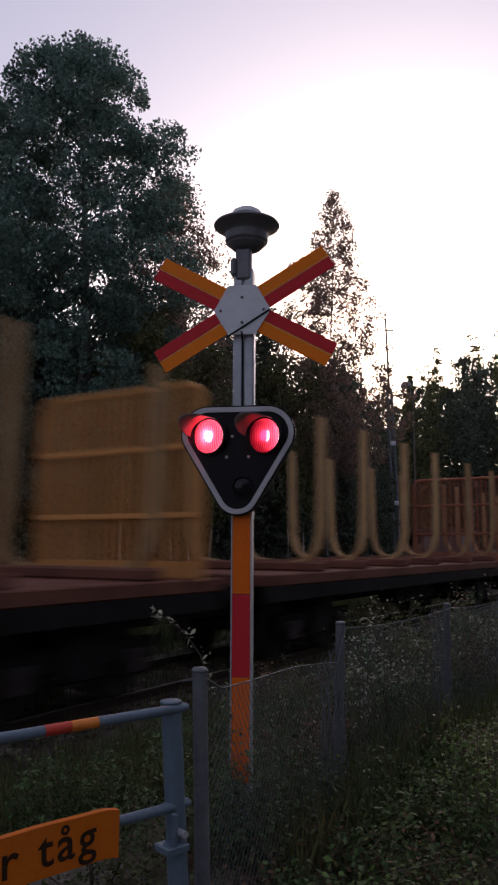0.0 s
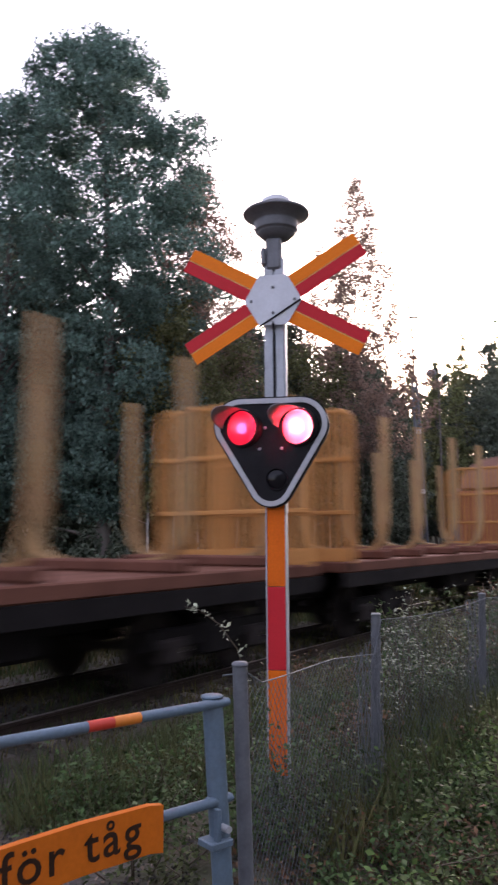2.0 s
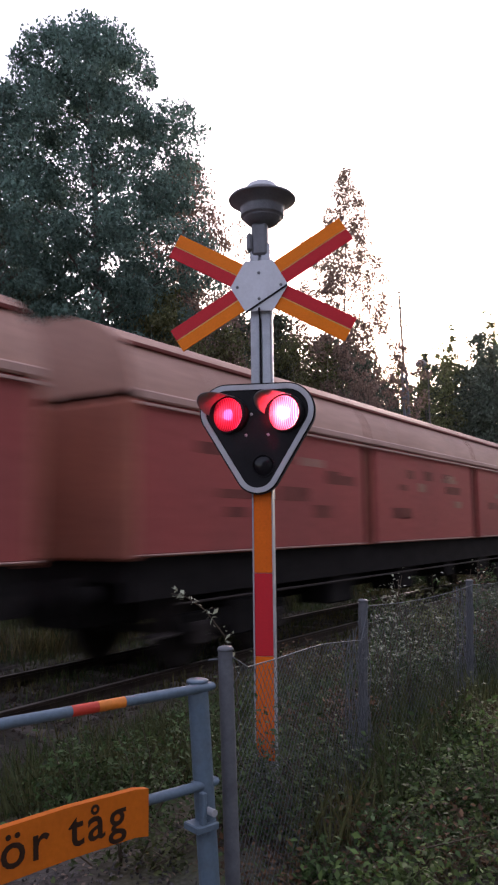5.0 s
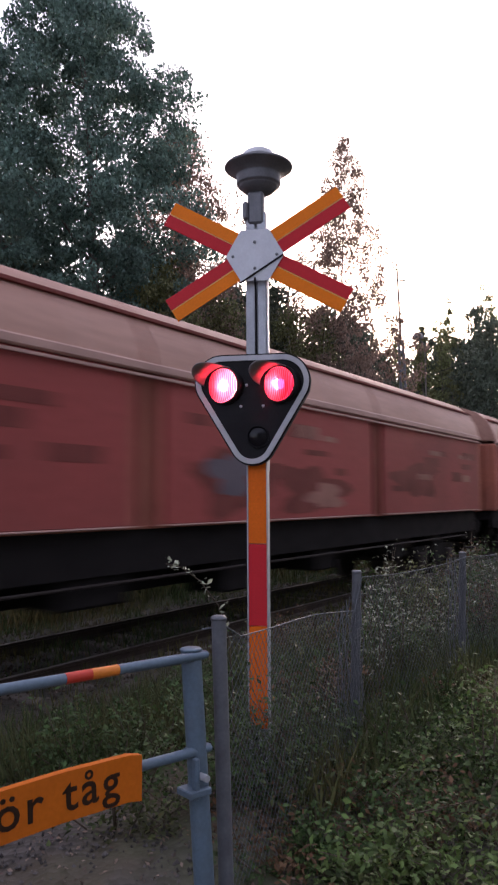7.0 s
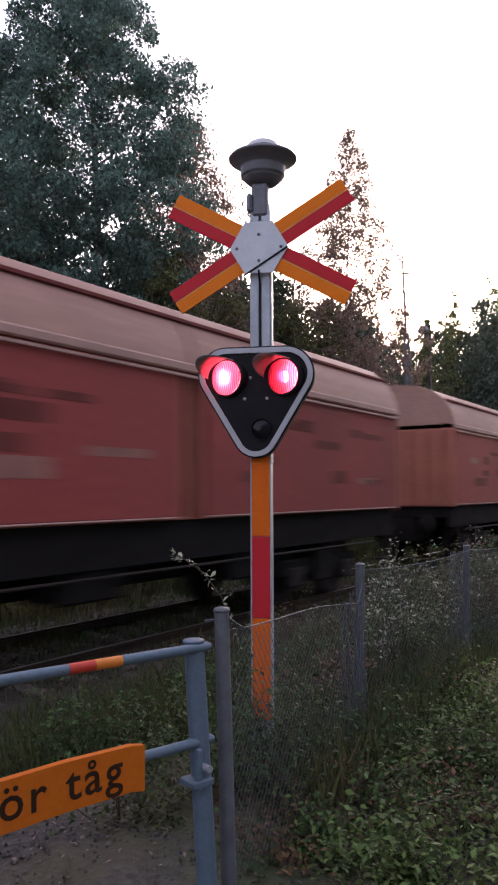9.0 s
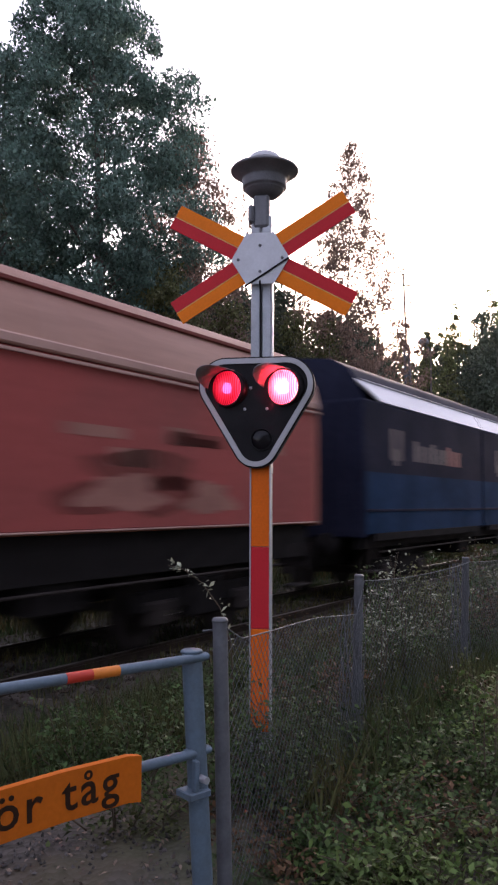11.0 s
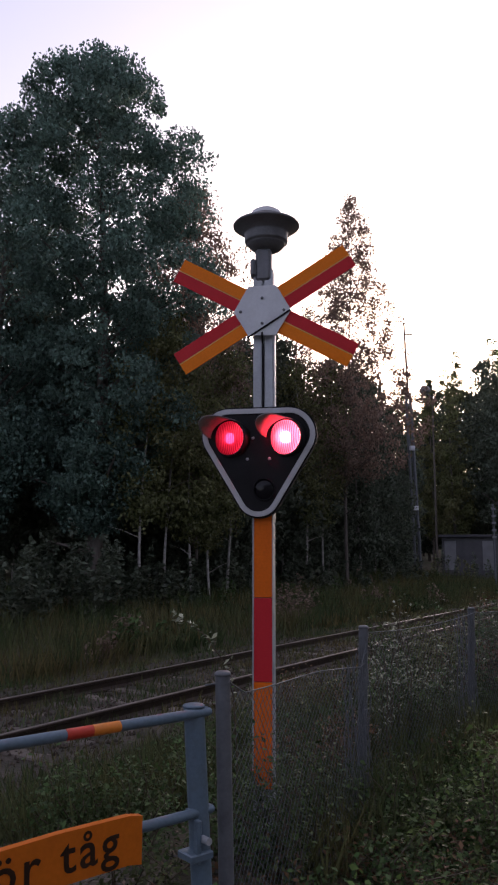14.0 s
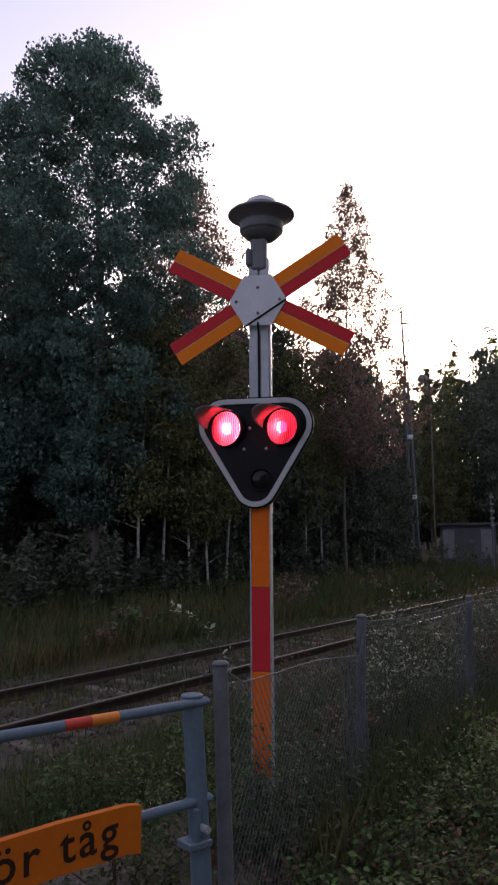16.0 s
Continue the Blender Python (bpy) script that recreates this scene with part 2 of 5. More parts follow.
BLUEMARK = mat("dull_pale_marking", (0.20, 0.165, 0.165), 0.6, 0, 0.35, 2, 0.0, spec=0.05)
HUT = mat("grey_hut_render", (0.09, 0.09, 0.10), 0.8, 0, 0.2, 2, 0.1, 30)
HUTPANEL = mat("pale_hut_panel", (0.20, 0.205, 0.22), 0.7, 0, 0.2, 2, 0.05, 30)
HUTROOF = mat("dark_hut_roof", (0.06, 0.06, 0.07), 0.8, 0, 0.2, 2, 0.05, 30)
LENSRED = lens_mat("red_lens_glass", (1.0, 0.20, 0.30))
LENSDARK = mat("unlit_clear_lens", (0.008, 0.007, 0.009), 0.10, 0, 0.1, 10, 0.05, 60, spec=0.22)
# two glows of the added turning core that stands for the flashing bulb
LAMPBRIGHT = glow("flash_core_bright", (1.0, 0.33, 0.34), 160.0)
LAMPDIM = glow("flash_core_dim", (1.0, 0.12, 0.22), 15.0)


# ---- mesh tools ----
class Shape:
    """Collects vertices, faces and smooth flags."""

    def __init__(self):
        self.v, self.f, self.s = [], [], []

    def add(self, verts, faces, smooth=False, m=None):
        k = len(self.v)
        self.v += [tuple(m @ Vector(p)) for p in verts] if m else [tuple(p) for p in verts]
        self.f += [tuple(i + k for i in f) for f in faces]
        self.s += [smooth] * len(faces)
        return self

    def box(self, x0, x1, y0, y1, z0, z1, b=0.0, m=None):
        """A box with its edges cut back by b."""
        if b <= 0:
            vs = [(x, y, z) for x in (x0, x1) for y in (y0, y1) for z in (z0, z1)]
            return self.add(vs, [(0, 1, 3, 2), (4, 6, 7, 5), (0, 4, 5, 1), (2, 3, 7, 6), (0, 2, 6, 4), (1, 5, 7, 3)], m=m)
        lo, hi = (x0, y0, z0), (x1, y1, z1)
        vs, at = [], {}
        for c in [(i, j, k) for i in (0, 1) for j in (0, 1) for k in (0, 1)]:
            for ax in range(3):
                p = [(lo, hi)[c[q]][q] + (0 if q == ax else (b if c[q] == 0 else -b)) for q in range(3)]
                at[c, ax] = len(vs)
                vs.append(p)
        fs = []
        for ax in range(3):
            o1, o2 = [q for q in range(3) if q != ax]
            for side in (0, 1):
                loop = []
                for e1, e2 in ((0, 0), (1, 0), (1, 1), (0, 1)):
                    c = [0, 0, 0]
                    c[ax], c[o1], c[o2] = side, e1, e2
                    loop.append(at[tuple(c), ax])
                fs.append(tuple(loop))
            for e1 in (0, 1):
                for e2 in (0, 1):
                    c0, c1 = [0, 0, 0], [0, 0, 0]
                    c0[ax], c1[ax] = 0, 1
                    c0[o1] = c1[o1] = e1
                    c0[o2] = c1[o2] = e2
                    fs.append((at[tuple(c0), o1], at[tuple(c1), o1], at[tuple(c1), o2], at[tuple(c0), o2]))
        for c in [(i, j, k) for i in (0, 1) for j in (0, 1) for k in (0, 1)]:
            fs.append((at[c, 0], at[c, 1], at[c, 2]))
        return self.add(vs, fs, m=m)

    def tube(self, pts, radii, n=10, caps=True, smooth=True):
        """A round tube along pts."""
        pts = [Vector(p) for p in pts]
        if not hasattr(radii, "__len__"):
            radii = [radii] * len(pts)
        vs = []
        for i, p in enumerate(pts):
            d = (pts[min(i + 1, len(pts) - 1)] - pts[max(i - 1, 0)]).normalized()
            a = d.cross(Vector((0.13, 0.31, 0.94)) if abs(d.z) < 0.9 else Vector((1, 0.1, 0))).normalized()
            c = d.cross(a)
            vs += [p + (a * math.cos(2 * math.pi * k / n) + c * math.sin(2 * math.pi * k / n)) * radii[i] for k in range(n)]
        fs = [(i * n + k, i * n + (k + 1) % n, (i + 1) * n + (k + 1) % n, (i + 1) * n + k) for i in range(len(pts) - 1) for k in range(n)]
        self.add(vs, fs, smooth)
        if caps:
            self.add(vs[:n], [tuple(range(n))[::-1]])
            self.add(vs[-n:], [tuple(range(n))])
        return self

    def lathe(self, prof, n=32, m=None):
        """Turns (radius, height) pairs about z."""
        vs = [(r * math.cos(2 * math.pi * k / n), r * math.sin(2 * math.pi * k / n), z) for r, z in prof for k in range(n)]
        fs = [(i * n + k, i * n + (k + 1) % n, (i + 1) * n + (k + 1) % n, (i + 1) * n + k) for i in range(len(prof) - 1) for k in range(n)]
        return self.add(vs, fs, True, m)

    def prism(self, poly, y0, y1, m=None):
        """An outline in x and z, given depth along y."""
        n = len(poly)
        vs = [(x, y, z) for y in (y0, y1) for x, z in poly]
        fs = [tuple(range(n)), tuple(range(2 * n - 1, n - 1, -1))]
        fs += [(k, k + n, (k + 1) % n + n, (k + 1) % n) for k in range(n)]
        return self.add(vs, fs, m=m)

    def ring(self, outer, inner, y0, y1):
        """The band between two outlines of equal count, with depth."""
        n = len(outer)
        vs = [(x, y, z) for poly in (outer, inner) for y in (y0, y1) for x, z in poly]
        fs = []
        for k in range(n):
            j = (k + 1) % n
            fs += [(k, j, 2 * n + j, 2 * n + k), (n + k, 3 * n + k, 3 * n + j, n + j), (k, n + k, n + j, j), (2 * n + k, 2 * n + j, 3 * n + j, 3 * n + k)]
        return self.add(vs, fs)

    def extrude(self, prof, x0, x1, closed=False, caps=False, smooth=False):
        """A section in y and z, run along x."""
        n = len(prof)
        vs = [(x, y, z) for x in (x0, x1) for y, z in prof]
        fs = [(k, (k + 1) % n, n + (k + 1) % n, n + k) for k in range(n if closed else n - 1)]
        if caps:
            fs += [tuple(range(n)), tuple(range(2 * n - 1, n - 1, -1))]
        return self.add(vs, fs, smooth)

    def mesh(self, name, material):
        me = bpy.data.meshes.new(name)
        me.from_pydata(self.v, [], self.f)
        me.materials.append(material)
        me.polygons.foreach_set("use_smooth", self.s)
        if any(len(f) > 2 for f in self.f) and len(self.f) < 3000:
            bm = bmesh.new()
            bm.from_mesh(me)
            bmesh.ops.recalc_face_normals(bm, faces=bm.faces)
            bm.to_mesh(me)
            bm.free()
        me.update()
        return me


def part(name, shape, material, parent=None, label="", m=None):
    me = shape if isinstance(shape, bpy.types.Mesh) else shape.mesh(name, material)
    ob = new(name, me)
    ob.parent = parent
    if m is not None:
        ob.matrix_basis = m
    if label:
        tagged(ob, label)
    return ob


def thing(name, label, category, m=None, group="", kind=""):
    ob = new(name)
    ob.empty_display_size = 0.2
    if m is not None:
        ob.matrix_basis = m
    return tagged(ob, label, category, group, kind)


def quads(name, centres, axes_a, axes_b, material, tri=False):
    """Many small leaves: a pointed four-corner blade at each centre, folded a little."""
    n = len(centres)
    vs = np.empty((n, 4, 3))
    vs[:, 0], vs[:, 2] = centres - axes_a, centres + axes_a
    fold = np.cross(axes_a, axes_b)
    fold /= np.linalg.norm(fold, axis=1, keepdims=True) + 1e-9
    fold *= np.linalg.norm(axes_b, axis=1, keepdims=True) * 0.35
    vs[:, 1], vs[:, 3] = centres + axes_b + fold - axes_a * 0.15, centres - axes_b + fold - axes_a * 0.15
    me = bpy.data.meshes.new(name)
    me.vertices.add(n * 4)
    me.vertices.foreach_set("co", vs.ravel())
    me.loops.add(n * 4)
    me.loops.foreach_set("vertex_index", np.arange(n * 4))
    me.polygons.add(n)
    me.polygons.foreach_set("loop_start", np.arange(n) * 4)
    me.materials.append(material)
    me.update(calc_edges=True)
    return me


def leaves(name, rng, centres, size, material, droop=0.3, slim=0.6, flat=False):
    n = len(centres)
    if flat:   # held out level to the sky, with a scatter
        up = rng.normal(size=(n, 3)) * 0.55 + np.array([0, 0, 1.0])
        a = np.cross(up, rng.normal(size=(n, 3)))
        a /= np.linalg.norm(a, axis=1, keepdims=True) + 1e-9
        b = np.cross(up, a)
        b /= np.linalg.norm(b, axis=1, keepdims=True) + 1e-9
        s = size * rng.uniform(0.5, 1.4, (n, 1)) / 2
        return quads(name, centres, a * s, b * s * slim, material)
    a = rng.normal(size=(n, 3))
    a[:, 2] -= droop * 2
    a /= np.linalg.norm(a, axis=1, keepdims=True)
    b = np.cross(a, rng.normal(size=(n, 3)))
    b /= np.linalg.norm(b, axis=1, keepdims=True) + 1e-9
    s = size * rng.uniform(0.6, 1.3, (n, 1)) / 2
    return quads(name, centres, a * s, b * s * slim, material)


# ---- the plan: the track runs along U, N points across it away from the camera ----
TRACK = 33.4
U = Vector((math.sin(radians(TRACK)), math.cos(radians(TRACK)), 0))
N = Vector((-math.cos(radians(TRACK)), math.sin(radians(TRACK)), 0))
MID, RAILTOP = 7.21, -0.22
ALONG = pose(0, 0, 0, 0, 0, 90 - TRACK)


def spot(s, p, z=0.0):
    return U * s + N * p + Vector((0, 0, z))


def sp(x, y):
    return x * U.x + y * U.y, x * N.x + y * N.y


def ground_z(s, p):
    """Height of the ground at s along and p across."""
    pts_p = (-400, -30, 0.8, 2.2, 3.4, 4.9, 5.3, 9.1, 9.6, 11.5, 16, 24, 45, 90, 400)
    pts_z = (1.0, 0.3, 0.0, 0.02, -0.1, -0.42, -0.37, -0.37, -0.5, -0.25, 0.15, 0.8, 2.5, 4.0, 4.0)
    z = np.interp(p, pts_p, pts_z)
    bank = np.clip((np.asarray(s) - 3.2) / 2.0, 0, 1) * np.exp(-((np.asarray(p) - 2.6) / 1.1) ** 2) * 0.12
    q = np.asarray(p)
    rough = np.where((q > 9.6) | (q < 4.6), 1.0, 0.25) * 0.05 * (np.sin(s * 1.7 + q * 0.9) * np.sin(q * 1.3 - s * 0.6) + 0.5 * np.sin(s * 4.1 + 1.0) * np.sin(q * 3.7))
    return z + bank + rough * np.clip((np.abs(q) + np.abs(s)) / 4, 0.2, 1)


def steps(spans):
    out = []
    for a, b, d in spans:
        out += list(np.arange(a, b, d))
    return np.array(out + [spans[-1][1]])


def build_ground():
    ss = steps([(-800, -100, 70), (-100, -10, 6), (-10, 0, 1), (0, 16, 0.16), (16, 40, 0.8), (40, 130, 5), (130, 900, 77)])
    ps = steps([(-500, -60, 55), (-60, -4, 4), (-4, 0, 0.5), (0, 12, 0.13), (12, 30, 0.6), (30, 90, 5), (90, 900, 81)])
    S, P = np.meshgrid(ss, ps, indexing="ij")
    Z = ground_z(S, P)
    near = (S > -2) & (S < 18) & (P > -1) & (P < 12)
    Z = Z + near * np.random.default_rng(4).normal(size=Z.shape) * 0.012
    vs = np.stack([S, P, Z], -1).reshape(-1, 3)
    a, b = len(ss), len(ps)
    idx = np.arange(a * b).reshape(a, b)
    fs = np.stack([idx[:-1, :-1], idx[1:, :-1], idx[1:, 1:], idx[:-1, 1:]], -1).reshape(-1, 4)
    me = bpy.data.meshes.new("ground")
    me.from_pydata(vs.tolist(), [], fs.tolist())
    me.polygons.foreach_set("use_smooth", [True] * len(me.polygons))
    m = bpy.data.materials.new("earth_gravel_and_grass")
    m.use_nodes = True
    nd, ln = m.node_tree.nodes, m.node_tree.links
    b_ = nd["Principled BSDF"]
    co = nd.new("ShaderNodeTexCoord")
    sep = nd.new("ShaderNodeSeparateXYZ")
    ln.new(co.outputs["Object"], sep.inputs[0])

    def noise_tex(scale, detail=5):
        n = nd.new("ShaderNodeTexNoise")
        n.inputs["Scale"].default_value, n.inputs["Detail"].default_value = scale, detail
        ln.new(co.outputs["Object"], n.inputs["Vector"])
        return n.outputs["Fac"]

    def math_node(op, x, y):
        n = nd.new("ShaderNodeMath")
        n.operation = op
        for i, v in enumerate((x, y)):
            if isinstance(v, (int, float)):
                n.inputs[i].default_value = v
            else:
                ln.new(v, n.inputs[i])
        return n.outputs[0]

    def span(v, lo, hi):
        n = nd.new("ShaderNodeMapRange")
        n.interpolation_type = "SMOOTHSTEP"
        n.inputs[1].default_value, n.inputs[2].default_value = lo, hi
        ln.new(v, n.inputs[0])
        return n.outputs[0]

    def mixc(f, c1, c2):
        n = nd.new("ShaderNodeMix")
        n.data_type = "RGBA"
        ln.new(f, n.inputs[0])
        for i, c in ((6, c1), (7, c2)):
            if isinstance(c, tuple):
                n.inputs[i].default_value = (*c, 1)
            else:
                ln.new(c, n.inputs[i])
        return n.outputs[2]

    wob = math_node("MULTIPLY", math_node("SUBTRACT", noise_tex(1.3), 0.5), 1.6)
    s_, p_ = math_node("ADD", sep.outputs[0], wob), math_node("ADD", sep.outputs[1], wob)
    vor = nd.new("ShaderNodeTexVoronoi")
    vor.inputs["Scale"].default_value = 28
    ln.new(co.outputs["Object"], vor.inputs["Vector"])
    stone = mixc(vor.outputs["Color"], (0.024, 0.021, 0.018), (0.09, 0.08, 0.074))
    soil = mixc(noise_tex(5), (0.045, 0.042, 0.024), (0.10, 0.075, 0.045))
    turf = mixc(noise_tex(2.2), (0.035, 0.055, 0.02), (0.085, 0.085, 0.04))
    earth = mixc(span(noise_tex(0.8), 0.45, 0.62), soil, turf)
    bed = math_node("MULTIPLY", span(sep.outputs[1], 4.6, 5.2), math_node("SUBTRACT", 1.0, span(sep.outputs[1], 9.1, 9.7)))
    path = math_node("MAXIMUM", math_node("SUBTRACT", 1.0, span(s_, 2.7, 3.2)), math_node("SUBTRACT", 1.0, span(p_, 0.9, 1.4)))
    path = math_node("MULTIPLY", path, math_node("SUBTRACT", 1.0, span(sep.outputs[1], 14, 20)))
    patchy = span(noise_tex(1.9), 0.40, 0.60)
    col = mixc(math_node("MULTIPLY", path, math_node("ADD", 0.25, math_node("MULTIPLY", patchy, 0.6))), earth, stone)
    dirtystone = mixc(span(noise_tex(2.4), 0.35, 0.7), (0.026, 0.024, 0.015), (0.058, 0.046, 0.034))
    col = mixc(bed, col, dirtystone)
    ln.new(col, b_.inputs["Base Color"])
    b_.inputs["Roughness"].default_value = 0.9
    bp = nd.new("ShaderNodeBump")
    bp.inputs["Strength"].default_value, bp.inputs["Distance"].default_value = 0.5, 0.02
    ln.new(vor.outputs["Distance"], bp.inputs["Height"])
    ln.new(bp.outputs[0], b_.inputs["Normal"])
    me.materials.append(m)
    ob = new("ground", me)
    ob.matrix_basis = ALONG
    tagged(ob, "rough ground with gravel path, soil and grass", "ground", kind="structure")


# ---- railway track ----
def build_track():
    track = thing("railway_track", "rusty single railway track in dirty ballast", "railway track", ALONG @ pose(0, MID, RAILTOP), kind="structure")
    prof = [(-0.07, -0.15), (0.07, -0.15), (0.07, -0.135), (0.012, -0.11), (0.012, -0.04), (0.036, -0.03), (0.036, -0.004), (0.028, 0), (-0.028, 0), (-0.036, -0.004), (-0.036, -0.03), (-0.012, -0.04), (-0.012, -0.11), (-0.07, -0.135)]
    for y in (-0.7535, 0.7535):
        r = Shape().extrude([(y + a, z) for a, z in prof], -260, 420, closed=True, caps=True)
        rail = part("rail", r, RAILSTEEL, track, "worn steel rail with rusty web")
        part("running_surface", Shape().box(-260, 420, y - 0.027, y + 0.024, 0.0005, 0.003), RAILTOPMAT, rail, "worn pale top of the rail")
    sl = Shape().box(-0.12, 0.12, -1.3, 1.3, -0.30, -0.145, 0.015).mesh("sleeper", SLEEPER)
    for k in range(150):
        part("sleeper", sl, SLEEPER, track, m=pose(-30 + k * 0.62, 0, 0, 0, 0, 0.6 * math.sin(k * 7.1)))


# ---- the crossing signal ----
SIGNAL = pose(0.073, 4.25, 0, 0, 0, -10)
LAMPS = []


def rounded(corners, n=10):
    """An outline through circles (x, z, radius) set at the corners, in order."""
    out, k = [], len(corners)
    for i in range(k):
        p, c, q = [Vector(corners[(i + j) % k][:2]) for j in (-1, 0, 1)]
        d1, d2 = (c - p), (q - c)
        a1, a2 = math.atan2(d1.y, d1.x) - math.pi / 2, math.atan2(d2.y, d2.x) - math.pi / 2
        while a2 < a1:
            a2 += 2 * math.pi
        r = corners[i][2]
        out += [(c.x + r * math.cos(a1 + (a2 - a1) * t / n), c.y + r * math.sin(a1 + (a2 - a1) * t / n)) for t in range(n + 1)]
    return out


def build_signal():
    sig = thing("crossing_signal", "level crossing signal with crossed arms and two flashing red lamps", "railway signal", SIGNAL)
    post = Shape()
    for x0, x1 in ((-0.058, -0.006), (0.006, 0.058)):
        post.box(x0, x1, 0.0, 0.09, 1.75, 3.22, 0.004)
    post.box(-0.02, 0.02, 0.02, 0.07, 1.75, 3.2)
    post.box(-0.055, 0.055, 0.004, 0.09, -0.3, 1.75, 0.004)
    part("post", post, GALV, sig, "grey galvanised steel post")
    part("post_edge", Shape().box(0.0605, 0.067, -0.004, 0.05, 2.38, 2.84, 0.001), WHITE, sig, "pale strip along the post")
    for z0, z1, mt, lab in ((1.35, 1.80, POSTORANGE, "orange reflective board"), (0.905, 1.347, RED, "dark red reflective board"), (0.36, 0.902, POSTORANGE, "orange reflective board")):
        bd = part("marker_board", Shape().box(-0.050, 0.050, -0.012, 0.0, z0, z1, 0.002), mt, sig, lab)
    for x in (-0.0545, 0.0545):
        part("board_edge", Shape().box(x - 0.0038, x + 0.0038, -0.016, 0.0, 0.36, 1.80, 0.001), GALV, sig)
    # crossed arms, each of an orange and a red half with a pale seam
    for sx in (-1, 1):
        for sz in (-1, 1):
            ang = math.atan2(0.28 * sz, 0.507 * sx) + (radians(2.4) if sx * sz > 0 else 0.0)
            tip = 0.582 if sx > 0 else 0.566
            m = Matrix.Translation((0, 0, 2.961)) @ Matrix.Rotation(-ang, 4, "Y")
            up = 1 if sx > 0 else -1
            out = up * sz
            arm = part("cross_arm", Shape().box(0.13, tip - 0.002, -0.021, -0.012, -0.073, 0.073, 0.002, m), DARKCAST, sig, "arm of the crossed warning sign, orange outside and red inside")
            for side, mt, lab in ((out, ORANGE, "orange half"), (-out, RED, "red half")):
                z0, z1 = sorted((side * 0.0035, side * 0.073))
                part("reflector_strip", Shape().box(0.13, tip, -0.0255, -0.0215, z0, z1, 0.001, m), mt, arm, lab)
            part("seam", Shape().box(0.13, tip, -0.026, -0.0215, -0.0025, 0.0025, 0, m), PALE, arm)
    hexa = [(-0.166, 2.958), (-0.080, 2.815), (0.078, 2.815), (0.166, 2.958), (0.080, 3.108), (-0.080, 3.108)]
    part("centre_plate", Shape().prism(hexa, -0.036, -0.029), WHITE, sig, "white six-sided plate with bolts")
    for x, z in ((-0.125, 2.958), (0.0, 3.035), (0.125, 2.958), (0.0, 2.885)):
        part("bolt", Shape().lathe([(0, 0.008), (0.006, 0.008), (0.009, 0.004), (0.009, 0)], 10, pose(x, -0.036, z, 90)), DARKCAST, sig)
    part("plate_strut", Shape().tube([(-0.085, -0.040, 2.802), (0.162, -0.040, 2.955)], 0.0055, 6), BLACK, sig, "dark thin strut across the plate")
    part("cable", Shape().tube([(0.0, -0.042, 2.83), (0.001, -0.044, 2.80), (0.0, -0.006, 2.76), (0, -0.004, 2.40)], 0.006, 6), BLACK, sig, "black cable down the post")
    # bell on top
    bell = part("bell", Shape().lathe([(0.0, 3.338), (0.055, 3.342), (0.085, 3.356), (0.108, 3.378), (0.112, 3.384), (0.112, 3.390), (0.124, 3.394), (0.127, 3.402), (0.127, 3.442), (0.131, 3.452), (0.160, 3.468), (0.188, 3.490), (0.195, 3.493), (0.196, 3.500), (0.190, 3.508), (0.135, 3.535), (0.095, 3.552)], 40, pose(0.012, 0.045, 0)), DARKCAST, sig, "dark grey domed warning bell")
    part("bell_cap", Shape().lathe([(0.098, 3.556), (0.085, 3.585), (0.055, 3.603), (0.0, 3.612)], 32, pose(0.012, 0.045, 0)), DOME, bell, "pale cap of the bell")
    part("bell_socket", Shape().box(-0.046, 0.046, -0.012, 0.075, 3.150, 3.345, 0.014), DARKCAST, sig, "dark flat socket under the bell")
    part("junction_cover", Shape().box(-0.074, -0.040, -0.024, 0.050, 3.175, 3.285, 0.013), DARKCAST, sig, "dark rounded cover beside the socket")
    # lamp head
    outer = rounded([(0.0, 1.907, 0.121), (0.169, 2.240, 0.147), (-0.169, 2.240, 0.147)], 14)
    inner = rounded([(0.0, 1.907, 0.093), (0.169, 2.240, 0.119), (-0.169, 2.240, 0.119)], 14)
    edge = rounded([(0.0, 1.907, 0.130), (0.169, 2.240, 0.156), (-0.169, 2.240, 0.156)], 14)
    headm = pose(-0.018, 0, 0)
    head = part("lamp_head", Shape().prism(edge, -0.055, 0.0), BLACK, sig, "black rounded triangular lamp board", headm)
    part("head_rim", Shape().ring(outer, inner, -0.068, -0.054), RIMGREY, head, "pale grey reflective rim")
    part("head_panel", Shape().prism(inner, -0.0585, -0.056), BLACK, head)
    for x in (-0.157, 0.157):
        m = pose(x, -0.058, 2.222, 0, 0, -22)
        lamp = part("red_lamp", Shape().lathe([(0.0, 0.0), (0.100, 0.0), (0.106, -0.01), (0.106, 0.05), (0.098, 0.05), (0.097, 0.004), (0.0, 0.003)], 32, pose(0, 0.03, 0, 90)), BLACK, head, "flashing red lamp under a black hood", m)
        dome = [(0.0955 * math.cos(a), 0.026 * math.sin(a)) for a in np.linspace(0, math.pi / 2, 9)]
        part("lens", Shape().lathe(dome, 36, pose(0, -0.02, 0, 90)), LENSRED, lamp, "ribbed red glass lens")
        hood = Shape()
        n, ln_ = 24, 0.19
        vs = []
        for r in (0.104, 0.108):
            for k in range(n + 1):
                a = radians(62 + 118 * k / n)
                back = ln_ * (0.12 + 0.88 * max(0.0, math.sin(radians(180 * k / n))) ** 0.6)
                vs += [(r * math.cos(a), -0.015, r * math.sin(a)), (r * math.cos(a), -0.015 - back, r * math.sin(a))]
        fs = []
